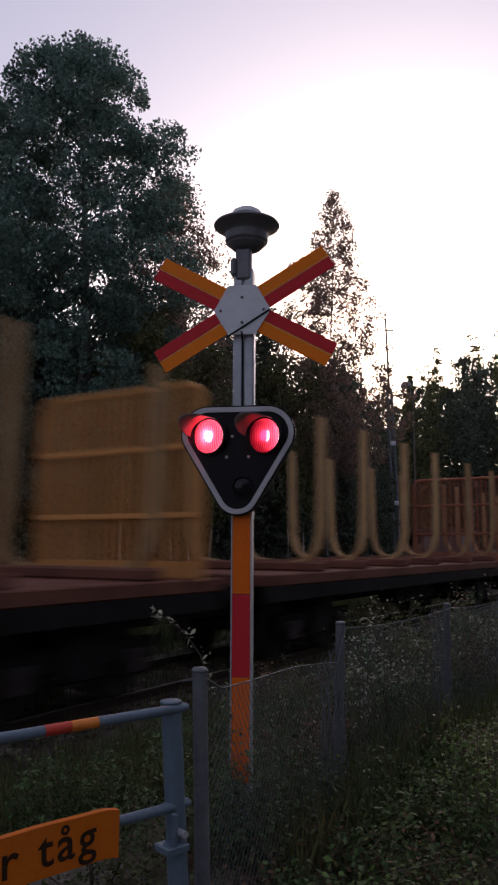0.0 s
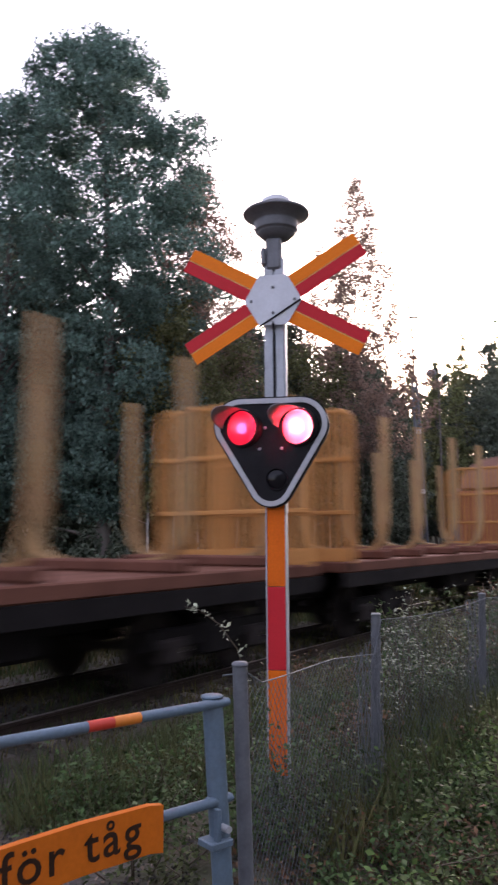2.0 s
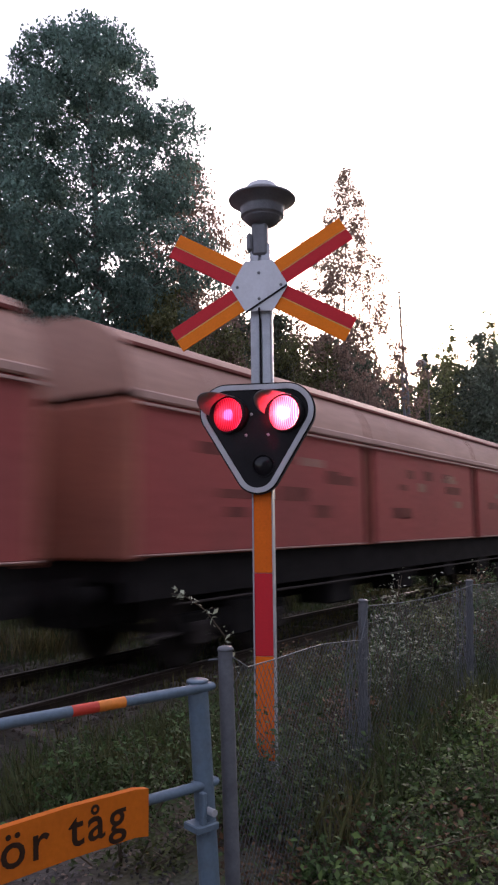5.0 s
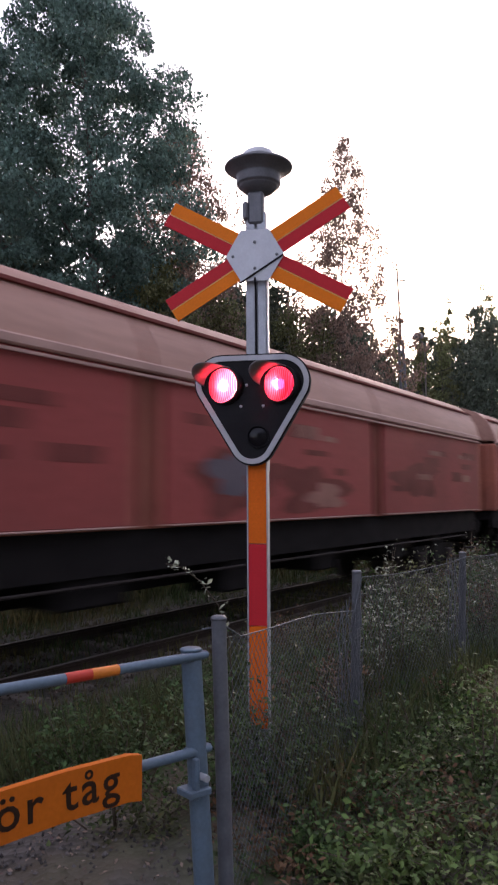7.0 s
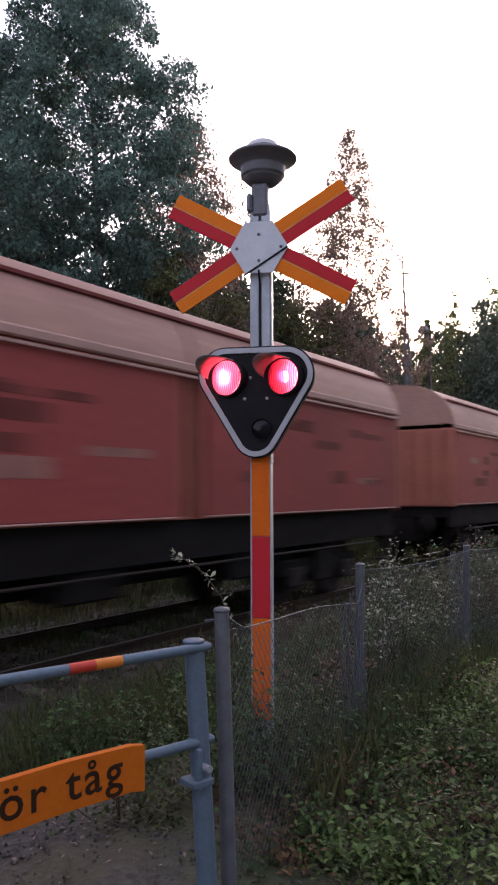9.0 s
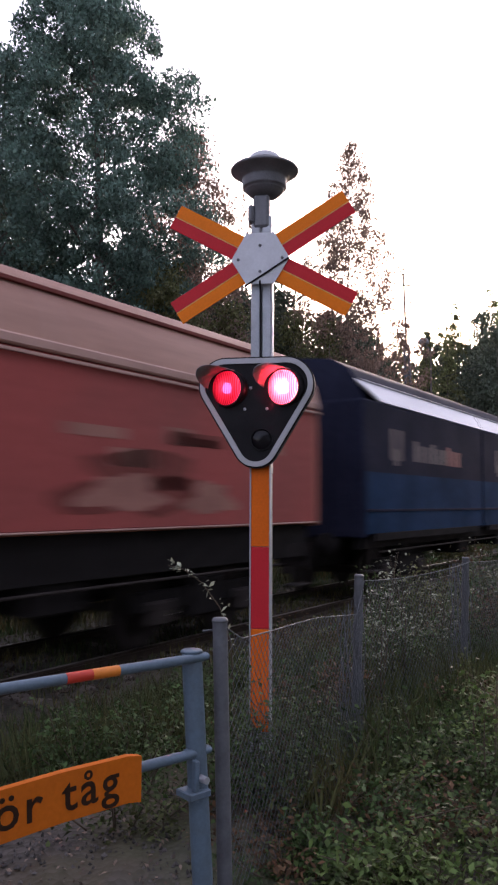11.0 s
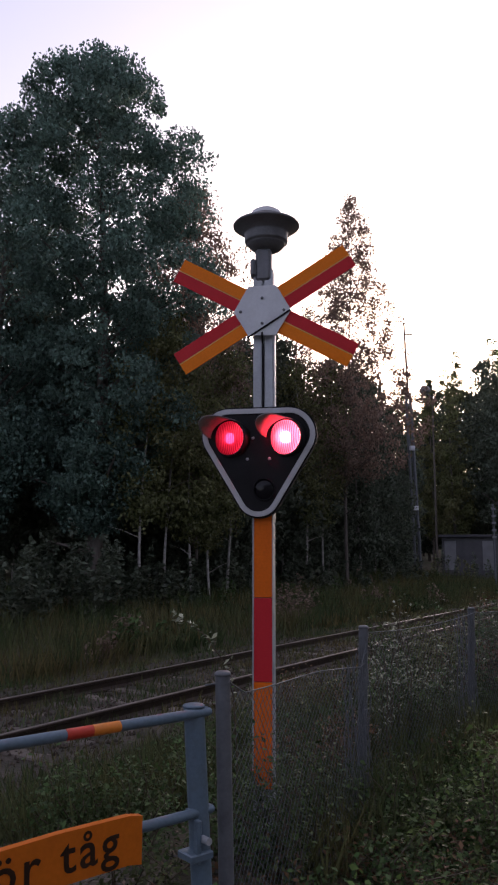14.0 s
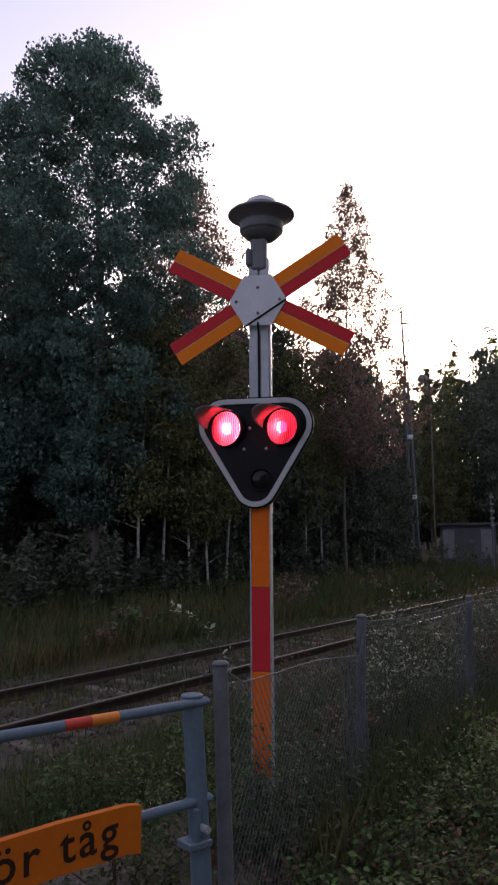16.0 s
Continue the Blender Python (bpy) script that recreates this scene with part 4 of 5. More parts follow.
                part("roof_seam", Shape().extrude([(a_ * 1.004, b_ + 0.006) for a_, b_ in roof_prof], xx, xx + 0.05), GUTTER, sec_ob)
        for y in (-1, 1):
            part("roof_rail", Shape().box(0.1, L - 0.1, y * 1.235 - 0.03, y * 1.235 + 0.03, 3.96, 4.01, 0.008), MARK, w)
        part("roof_core", Shape().extrude([(a_ * 0.985, b_ - 0.05) for a_, b_ in roof_prof], 0.1, L - 0.1), end, w)
        for y in (-1, 1):
            part("gutter", Shape().box(0.05, L - 0.05, y * 1.45 - 0.045, y * 1.45 + 0.045, 3.285, 3.40, 0.02), GUTTER, w, "pale gutter rail along the eave")
            part("gutter_line", Shape().box(0.05, L - 0.05, y * 1.49 - 0.012, y * 1.49 + 0.012, 3.215, 3.25, 0.004), GUTTER, w)
    for y in (-1.25, 1.25):
        part("side_sill", Shape().box(0.1, L - 0.1, y - 0.06, y + 0.06, 0.98, zb + 0.02, 0.01), UNDER, w, "dark side sill")
    part("centre_sill", Shape().box(0.1, L - 0.1, -0.4, 0.4, 0.62, 1.2, 0.02), UNDER, w)
    part("floor_pan", Shape().box(0.1, L - 0.1, -1.18, 1.18, 1.2, zb + 0.02), UNDER, w)
    for q in range(4):
        x = L * (0.26 + 0.15 * q) + rng.uniform(-0.3, 0.3)
        part("equipment_box", Shape().box(x, x + rng.uniform(0.5, 1.3), -1.25, -0.6, rng.uniform(0.5, 0.7), 1.0, 0.03), UNDER, w)
    part("brake_pipe", Shape().tube([(1.0, -1.33, 0.9), (L - 1.0, -1.33, 0.9)], 0.02, 6), WHEEL, w)
    for x in (0.35, L - 0.75):
        part("step", Shape().box(x, x + 0.45, -1.45, -1.2, 0.55, 0.58, 0.005).box(x, x + 0.03, -1.42, -1.39, 0.55, 1.2).box(x + 0.42, x + 0.45, -1.42, -1.39, 0.55, 1.2), WHEEL, w, "dark step")
    for x in (2.6, L - 2.6):
        add_bogie(w, x)
    add_buffers(w, 0.0, -1)
    add_buffers(w, L, 1)


def sprayed_patch(wagon, x, z, wide, high, material, seed, y=-1.457):
    """An uneven painted blotch on a wagon's near side."""
    g = random.Random(seed)
    n = 26
    lob = [g.uniform(0, 6.28) for _ in range(3)]
    poly = []
    for k in range(n):
        a = 2 * math.pi * k / n
        f = 1 + 0.2 * math.sin(3 * a + lob[0]) + 0.15 * math.sin(5 * a + lob[1]) + 0.08 * math.sin(8 * a + lob[2])
        poly.append((x + wide / 2 * f * math.cos(a), z + high / 2 * f * math.sin(a)))
    part("sprayed_patch", Shape().prism(poly, y, -1.4505), material, wagon, "faded sprayed paint patch")


def build_train():
    flat_wagon(-5.2, 8.6, OCHRE, "an ochre slatted headboard")
    flat_wagon(9.7, 24.2, RUSTRED, "a rust-red slatted headboard", rear=0.1)
    flat_wagon(25.2, 37.5, OCHRE, "an ochre slatted headboard", rear=0.4)
    flat_wagon(38.3, 52.0, OCHRE, "two ochre slatted headboards", rear=0.45, inset=0.25)
    for k, (a, b) in enumerate(((52.7, 72.6), (73.9, 92.9), (94.7, 114.4), (115.9, 135.6), (139.0, 159.3))):
        covered_wagon(a, b, seed=k)
    third, fourth, last = TRAIN[6][0], TRAIN[7][0], TRAIN[8][0]
    for w, x, z, wide, high, mt, sd in ((third, 8.4, 2.05, 2.0, 0.8, MARK, 1), (third, 8.3, 2.15, 1.1, 0.55, BLUEPATCH, 2), (third, 8.9, 1.98, 0.6, 0.35, MARKPALE, 3), (third, 10.6, 1.95, 2.2, 0.7, MARK, 4), (third, 11.0, 1.85, 1.2, 0.4, MARKPALE, 5), (third, 15.2, 2.2, 2.4, 0.7, MARK, 6), (fourth, 5.0, 2.3, 1.2, 0.6, MARK, 7), (fourth, 4.2, 1.9, 1.0, 0.4, MARK, 8), (last, 16.2, 2.0, 2.6, 0.75, MARK, 9), (last, 15.8, 1.9, 1.3, 0.4, MARKPALE, 10), (last, 17.4, 1.85, 1.0, 0.4, MARKPALE, 11)):
        sprayed_patch(w, x, z, wide, high, mt, sd, -1.4545 - 0.0012 * (sd % 3))
    covered_wagon(161.0, 182.65, blue=True, seed=9)


# ---- trees ----
def grow(name, rng, height, spread, first, limbs, bark, r0, bend=0.4):
    """Tapered trunk with limbs; returns its mesh and the limb tips."""
    sh = Shape()
    pts, z = [], 0.0
    ph = rng.uniform(0, 6)
    for i in range(9):
        t = i / 8
        pts.append(Vector((bend * math.sin(ph + t * 3) * t, bend * math.cos(ph * 1.3 + t * 2.4) * t, height * t * 0.97 - 0.3 * (1 - t))))
    sh.tube(pts, [r0 * (1 - 0.93 * i / 8) for i in range(9)], 9)
    for k in range(limbs):
        t = first + (0.95 - first) * (k + rng.random()) / limbs
        i = min(7, int(t * 8))
        a = pts[i].lerp(pts[i + 1], t * 8 - i)
        w = rng.uniform(0, 2 * math.pi)
        ln_ = spread * rng.uniform(0.6, 1.0) * (1 - 0.6 * abs(t - 0.5))
        d = Vector((math.cos(w), math.sin(w), rng.uniform(0.3, 0.9)))
        mid = a + d * ln_ * 0.5
        tip = mid + Vector((d.x, d.y, d.z * 0.6)) * ln_ * 0.5
        r = r0 * (1 - 0.9 * t) * 0.45
        sh.tube([a, mid, tip], [r, r * 0.6, r * 0.15], 5, caps=False)
    return sh.mesh(name, bark), pts


def envelope(shape, t):
    if shape == "round":      # broad deciduous crown
        return max(0.0, math.sin(math.pi * min(1, max(0, t)) ** 1.2)) ** 0.5
    if shape == "dome":       # full crown, broad up to the top
        return max(0.0, math.sin(math.pi * min(1, max(0, t)) ** 1.15)) ** 0.42
    if shape == "spire":      # slim pointed birch
        return (1 - t) ** 0.8 * min(1, t * 5 + 0.25) if t < 1 else 0
    return (1 - t) ** 0.9 * min(1, t * 8 + 0.3)  # spruce


def make_tree(label, seed, height, radius, crown0, count, leaf, size, bark, r0, shape="round", clump=0.55, name="tree", m=None, limbs=26, fill=60):
    rng = np.random.default_rng(seed)
    tree = thing(name, label, "tree", m)
    trunk, pts = grow("trunk", rng, height, radius, crown0 * 0.7, limbs, bark, r0)
    part("trunk", trunk, bark, tree)
    nc = max(10, count // fill)
    cs = []
    lob = rng.uniform(0, 6, 4)
    while len(cs) < nc:
        t = rng.random()
        if shape == "spruce":
            t = round(t * 34 + rng.normal() * 0.15) / 34
        if not 0 <= t <= 1:
            continue
        if shape == "spire" and rng.random() > envelope(shape, t) ** 1.2 + 0.12:
            continue
        w = rng.uniform(0, 2 * math.pi)
        even = 0.55 if shape == "dome" else 1.0
        env = envelope(shape, t) * radius * (1 + even * 0.16 * math.sin(3 * w + lob[0] + t * 5) + even * 0.14 * math.sin(5 * w + lob[1] - t * 9) + 0.10 * math.sin(t * 22 + lob[2] + w))
        r = env * math.sqrt(rng.uniform(0.05, 1.0))
        i = min(7, int((crown0 + (1 - crown0) * t) * 8))
        base = pts[i]
        z = (crown0 + (1 - crown0) * t) * height
        cs.append((base.x + r * math.cos(w), base.y + r * math.sin(w), z - (0.25 * r if shape == "spruce" else 0)))
    cs = np.array(cs)
    pick = rng.integers(0, len(cs), count)
    girth = rng.uniform(0.55, 1.25, (len(cs), 1))[pick] * clump
    off = rng.normal(size=(count, 3))
    off *= rng.random((count, 1)) ** 0.42 / (np.linalg.norm(off, axis=1, keepdims=True) + 1e-9)
    pos = cs[pick] + off * girth * np.array([1, 1, 0.75])
    part("crown", leaves("crown", rng, pos, size, leaf, droop=0.5), leaf, tree)["kind"] = "stuff"
    return tree


def place(px, dist, py=None):
    """A spot on the ground at a bearing in degrees right of +Y and a distance."""
    x, y = dist * math.sin(radians(px)), dist * math.cos(radians(px))
    s, p = sp(x, y)
    return pose(x, y, float(ground_z(s, p)) - 0.05)


def build_trees():
    make_tree("tall dark green leafy tree at the edge of the woods", 11, 16.4, 3.1, 0.13, 118000, LEAF, 0.125, BARK, 0.26, "dome", 0.50, m=place(-11.5, 22.5), limbs=46, fill=135)
    make_tree("leafy tree with browned small leaves beside the tall tree", 12, 14.0, 2.0, 0.2, 32000, LEAFBIRCH, 0.115, BARK, 0.14, "round", 0.5, m=place(-4.2, 25.5), limbs=22, fill=50)
    make_tree("slim pointed birch with thin pinkish-brown leaves", 13, 17.0, 3.8, 0.27, 36000, LEAFBIRCH, 0.115, BARK, 0.08, "spire", 0.36, m=place(7.2, 32.0), limbs=30, fill=38)
    make_tree("tall leafy tree mostly hidden behind others", 14, 14.2, 2.1, 0.15, 30000, LEAF, 0.13, BARK, 0.2, "round", 0.6, m=place(-19.0, 23.0), limbs=22, fill=60)
    for k, (b, dd, h) in enumerate(((-8.0, 21.5, 8.0), (-6.3, 22.5, 8.5), (-4.2, 22.8, 7.2), (-1.7, 24.5, 8.0), (4.1, 30.0, 9.0), (5.5, 31.5, 9.0), (-2.9, 23.5, 6.0))):
        make_tree("slender young birch with olive leaves and a pale thin trunk", 50 + k, h, 1.05, 0.3, 5200, LEAFOLIVE, 0.12, BIRCH, 0.05, "round", 0.5, m=place(b, dd), limbs=8, fill=40)["group"] = "young birches at the wood's edge"
    # the wood behind: three kinds, set many times
    protos = [
        make_tree("dense dark tree in the woods", 21, 10.5, 2.3, 0.05, 9000, LEAFWOOD, 0.24, BARK, 0.11, "round", 0.75, limbs=12, fill=50, m=place(-9, 27.0)),
        make_tree("dark leafy tree with low branches in the woods", 22, 8.0, 2.0, 0.03, 8000, LEAFWOOD, 0.22, BARK, 0.09, "round", 0.7, limbs=12, fill=50, m=place(-1.0, 28.5)),
        make_tree("dark young birch in the woods", 23, 12.0, 1.8, 0.08, 7000, LEAFWOOD, 0.22, BIRCH, 0.08, "spire", 0.65, limbs=12, fill=45, m=place(2.5, 31.0)),
    ]
    for p in protos:
        p["group"] = "trees of the dark wood"
    rng = random.Random(5)
    for bearing, dist, scale in [(-21, 24, 1.0), (-17, 26, 1.0), (-14.5, 25, 0.9), (-11.5, 28, 1.0), (-8, 30, 0.95), (-6.2, 27, 0.85), (-4.3, 31, 1.0), (-2.6, 30, 0.8), (-0.4, 34, 1.0), (0.8, 30.5, 0.72), (1.6, 36, 0.95), (3.6, 33, 0.8), (4.6, 37, 1.0), (5.8, 35, 0.85), (7.0, 38, 0.95), (8.2, 36.5, 0.85), (9.2, 40, 0.9), (10.2, 42, 0.75), (8.7, 46, 1.0), (-19, 29, 1.1), (-15.5, 31, 1.1), (-12, 33, 1.1), (-9.5, 34, 1.1), (-6.8, 36, 1.1), (-3.5, 37, 1.1), (-1, 40, 1.1), (3, 42, 1.1), (6, 44, 1.05), (9.6, 50, 0.95), (11.2, 52, 0.85)]:
        src = rng.choice(protos)
        m = place(bearing, dist) @ pose(0, 0, 0, 0, 0, rng.uniform(0, 360))
        c = copy_thing(src, m)
        c.scale = (scale * rng.uniform(0.9, 1.1),) * 2 + (scale * rng.uniform(0.9, 1.1),)
    # far trees to the side of the line
    spruce = make_tree("dark slim spruce far off", 31, 15.6, 1.7, 0.06, 12000, NEEDLE, 0.20, BARK, 0.14, "spruce", 0.32, name="spruce_tree", m=place(13.1, 68), limbs=6, fill=25)
    far = [
        make_tree("far birch with thin backlit crown", 32, 18.0, 2.4, 0.15, 7000, LEAFOLIVE, 0.26, BARK, 0.13, "spire", 0.6, limbs=12, fill=40, m=place(15.4, 66)),
        make_tree("far rounded leafy tree", 33, 15.0, 2.8, 0.1, 8000, LEAFWOOD, 0.28, BARK, 0.14, "round", 0.8, limbs=10, fill=45, m=place(14.2, 70)),
    ]
    for bearing, dist, scale in [(11.6, 62, 0.86), (12.3, 74, 0.92), (13.4, 60, 0.8), (14.6, 78, 1.05), (16.2, 70, 1.0), (17.2, 66, 1.12), (18.4, 72, 1.15), (19.6, 66, 1.1), (21, 70, 1.15), (16.8, 82, 1.1), (18.0, 58, 0.95), (23, 66, 1.2), (12.0, 66, 0.72), (15.0, 58, 0.78), (25, 64, 1.2), (20, 60, 1.0), (22, 58, 1.0)]:
        c = copy_thing(rng.choice(far), place(bearing, dist) @ pose(0, 0, 0, 0, 0, rng.uniform(0, 360)))
        c.scale = (scale, scale, scale)
    for bearing, dist, scale in [(12.7, 80, 0.9), (11.0, 70, 0.75), (17.6, 84, 1.0)]:
        c = copy_thing(spruce, place(bearing, dist))
        c.scale = (scale, scale, scale)
    # woods beyond the track, plus an unseen stand behind the camera added as shade
    g = np.random.default_rng(40)
    n = 52000
    s_ = np.concatenate([g.uniform(-70, 150, n // 2), g.uniform(-80, 110, n - n // 2)])
    p_ = np.concatenate([g.uniform(28, 40, n // 2), g.uniform(-20, -11, n - n // 2)])
    z_ = ground_z(s_, p_) + g.uniform(0, 1, n) ** 0.8 * (np.where(p_ < 0, 15.0, 7.0) + 1.4 * np.sin(s_ * 0.5) + 1.1 * np.sin(s_ * 1.3 + p_))
    pos = np.stack([s_ * U.x + p_ * N.x, s_ * U.y + p_ * N.y, z_], 1)
    me = leaves("woods_and_shade_stand", g, pos, 0.75, LEAFWOOD, droop=0.2, slim=0.8)
    tagged(new("woods_and_shade_stand", me), "dark woods closing the view and an unseen shading stand", "woods", kind="stuff")


# ---- low plants ----
def shrub(label, seed, x, y, height, radius, count, leaf, size, m0=None):
    rng = np.random.default_rng(seed)
    s, p = sp(x, y)
    ob = thing("shrub", label, "shrub", pose(x, y, float(ground_z(s, p)) - 0.03), group="wild plants by the fence")
    st = Shape()
    cents = []
    for k in range(max(5, count // 90)):
        w, r = rng.uniform(0, 6.283), radius * math.sqrt(rng.random())
        hh = height * rng.uniform(0.45, 1.05) * (1 - 0.35 * r / radius)
        a = Vector((r * 0.5 * math.cos(w), r * 0.5 * math.sin(w), 0))
        b = Vector((r * math.cos(w), r * math.sin(w), hh * 0.6))
        c = b + Vector((rng.normal() * 0.08, rng.normal() * 0.08, hh * 0.4))
        st.tube([a, b, c], [0.006, 0.004, 0.002], 4, caps=False)
        for _ in range(max(1, count // max(5, count // 90))):
            q = rng.random() ** 0.7
            base = a.lerp(b, q * 1.6) if q < 0.62 else b.lerp(c, (q - 0.62) / 0.38)
            cents.append(base + Vector(rng.normal(size=3)) * 0.055)
    part("stem_tangle", st, STEM, ob)["kind"] = "stuff"
    part("foliage", leaves("foliage", rng, np.array(cents), size, leaf, slim=0.5, flat=True), leaf, ob)["kind"] = "stuff"


def build_plants():
    g = np.random.default_rng(50)
    # shrubs along and behind the fence
    k = 0
    for s0 in np.arange(3.3, 15.5, 0.55):
        for p0, hh in ((1.55, 0.42), (2.45, 0.95), (3.3, 1.0)):
            s, p = s0 + g.normal() * 0.2, p0 + g.normal() * 0.2
            if p0 > 2:
                hh *= min(1.12, 0.50 + 0.10 * (s0 - 3.3))
            v = spot(s, p)
            if (Vector((v.x, v.y)) - Vector((0.073, 4.25))).length < 0.10:
                continue
            k += 1
            shrub("tangled green wild shrub growing by the fence", 100 + k, v.x, v.y, hh * g.uniform(0.75, 1.15), 0.5, int(1500 if s < 9 else 800), SHRUB if s < 4.8 else (SHRUB, SHRUBBROWN, SHRUB, LEAFOLIVE, SHRUB)[k % 5], 0.036 if s < 8 else 0.055)
    # saplings with pale leaves standing above the rest
    for x, y, hh, sd in ((1.15, 6.2, 1.42, 1), (1.75, 7.0, 1.34, 2), (0.95, 5.7, 1.24, 4), (1.32, 6.4, 1.36, 3), (2.05, 7.3, 1.36, 5), (2.6, 8.0, 1.30, 6)):
        shrub("young sapling with pale leaves by the fence", 200 + sd, x, y, hh + 0.22, 0.17, 210, PALELEAF, 0.036)
    # broad bright leaves in front of the fence
    for j, (x, y, hh) in enumerate(((0.60, 3.30, 0.30), (0.76, 3.42, 0.34), (0.50, 3.42, 0.26), (0.98, 3.30, 0.24), (1.30, 4.25, 0.75), (1.45, 4.55, 0.8), (0.68, 3.18, 0.22))):
        shrub("bright green broad-leaved plant before the fence", 280 + j, x, y, hh, 0.24, 420, SHRUBBRIGHT, 0.040)
    # plants round the foot of the signal
    for j, (x, y, hh) in enumerate(((-0.05, 4.02, 0.58), (0.12, 3.98, 0.55), (0.26, 4.12, 0.6), (-0.18, 4.2, 0.55), (0.32, 4.4, 0.62), (0.02, 3.86, 0.42), (0.2, 3.9, 0.42))):
        shrub("green weeds round the foot of the signal", 260 + j, x, y, hh * 1.35, 0.2, 650, SHRUB, 0.032)
    # one shoot bowing over beside the signal
    shoot = thing("bramble_shoot", "bowed bramble shoot with pale leaves beside the signal", "shrub", pose(-0.06, 4.42, 0.0))
    arc = [Vector((0, 0, -0.05)), Vector((-0.01, 0, 0.5)), Vector((-0.03, -0.02, 0.8)), Vector((-0.09, -0.05, 1.0)), Vector((-0.19, -0.08, 1.14)), Vector((-0.30, -0.1, 1.22)), Vector((-0.38, -0.12, 1.24))]
    part("stem", Shape().tube(arc, [0.006, 0.005, 0.004, 0.004, 0.003, 0.002, 0.0015], 5), STEM, shoot)
    cs = np.array([arc[i].lerp(arc[i + 1], g.random()) + Vector(g.normal(size=3)) * 0.02 for i in (2, 3, 4, 5, 3, 4, 5, 2, 3, 4, 5, 5) for _ in range(4)])
    part("foliage", leaves("foliage", np.random.default_rng(77), cs, 0.038, PALELEAF, slim=0.5, flat=True), PALELEAF, shoot)
    # dry leaves lying on the path and soil
    n = 4200
    s, p = g.uniform(1.2, 7.0, n), g.uniform(0.5, 3.2, n)
    pos = np.stack([s * U.x + p * N.x, s * U.y + p * N.y, ground_z(s, p) + 0.012], 1)
    tagged(new("leaf_litter", leaves("leaf_litter", g, pos, 0.024, LITTER, slim=0.55, flat=True)), "dry brown and pale leaves lying on the ground", "leaves", kind="stuff")
    # creeping undergrowth on the near side of the fence
    for j in range(46):
        s, p = 2.7 + 7.5 * g.random(), g.uniform(1.25, 1.9)
        v = spot(s, p)
        shrub("low creeping undergrowth with browning leaves", 500 + j, v.x, v.y, g.uniform(0.12, 0.3), 0.38, 520, (SHRUB, SHRUBBROWN, SHRUB, SHRUBBROWN, SHRUBBRIGHT)[j % 5], 0.034)
    # bushes under the trees at the edge of the wood
    for j in range(34):
        b, dd = -21 + 33 * (j + g.random()) / 34, 0
        dirx, diry = math.sin(radians(b)), math.cos(radians(b))
        across = dirx * N.x + diry * N.y
        dd = g.uniform(13.6, 16.0) / across
        if dd > 60:
            continue
        shrub("dark bush at the edge of the woods", 600 + j, dirx * dd, diry * dd, g.uniform(1.2, 2.8), 1.3, 900, LEAFWOOD, 0.16)
    # scrub before the hut
    for j, (b, dd, hh) in enumerate(((14.2, 42.0, 2.3), (15.0, 41.0, 1.8), (16.1, 42.5, 2.4), (13.2, 43.0, 1.6), (17.2, 43.0, 1.9))):
        shrub("thin scrub growing before the trackside hut", 700 + j, dd * math.sin(radians(b)), dd * math.cos(radians(b)), hh, 0.9, 420, (LEAFWOOD, LEAFOLIVE)[j % 2], 0.13)
    # grass as blades
    def blades(name, label, s, p, hmin, hmax, width, material=GRASS):
        n = len(s)
        z = ground_z(s, p)
        pos = np.stack([s * U.x + p * N.x, s * U.y + p * N.y, z], 1)
        hh = g.uniform(hmin, hmax, (n, 1))
        lean = g.normal(size=(n, 3)) * 0.28
        lean[:, 2] = 1
        a = lean * hh / 2
        w = g.uniform(0, 6.283, n)
        b = np.stack([np.cos(w), np.sin(w), np.zeros(n)], 1) * width * g.uniform(0.6, 1.4, (n, 1))
        me = quads(name, pos + a, a, b, material)
        tagged(new(name, me), label, "grass", kind="stuff")

    n = 34000
    s, p = g.uniform(3.2, 15, n), g.uniform(1.7, 5.0, n)
    keep = (s > 3.4 + 0.5 * np.sin(p * 3)) | (p < 2.0)
    blades("near_grass", "long grass between the fence and the track", s[keep], p[keep], 0.10, 0.42, 0.005)
    n = 42000
    s, p = g.uniform(0, 42, n), 9.7 + g.random(n) ** 1.3 * 8.5
    blades("far_grass", "tall green grass beyond the track", s, p, 0.2, 0.7, 0.011)
    dry = np.sin(s * 0.9) * np.sin(p * 1.7 + s * 0.4) + g.normal(size=n) * 0.35 > 0.55
    blades("dry_grass", "dry brown grass among the tall grass beyond the track", s[dry], p[dry] - 0.15, 0.2, 0.6, 0.012, DRYGRASS)
    n = 34000
    s, p = g.uniform(3, 30, n), g.uniform(4.6, 9.9, n)
    tuft = (np.sin(s * 2.3 + p) * np.sin(p * 2.9 - s * 0.7) + g.normal(size=n) * 0.4 > -0.15) & (np.abs(np.abs(p - MID) - 0.7535) > 0.10)
    blades("track_weeds", "thin weeds growing between the rails", s[tuft], p[tuft], 0.05, 0.2, 0.007)
    dry = (g.random(n) < 0.14) & (np.abs(np.abs(p - MID) - 0.7535) > 0.10)
    blades("dry_track_grass", "dry grass growing in the ballast", s[dry], p[dry], 0.05, 0.18, 0.006, DRYGRASS)
    # weeds beyond the barrier
    for j in range(26):
        s, p = g.uniform(3.5, 6.6), g.uniform(2.9, 4.8)
        v = spot(s, p)
        shrub("low green weeds beyond the barrier", 300 + j, v.x, v.y, g.uniform(0.2, 0.42), 0.3, 340, SHRUB, 0.028)
    for j in range(34):
        s, p = g.uniform(7, 30), g.uniform(9.9, 14.5)
        v = spot(s, p)
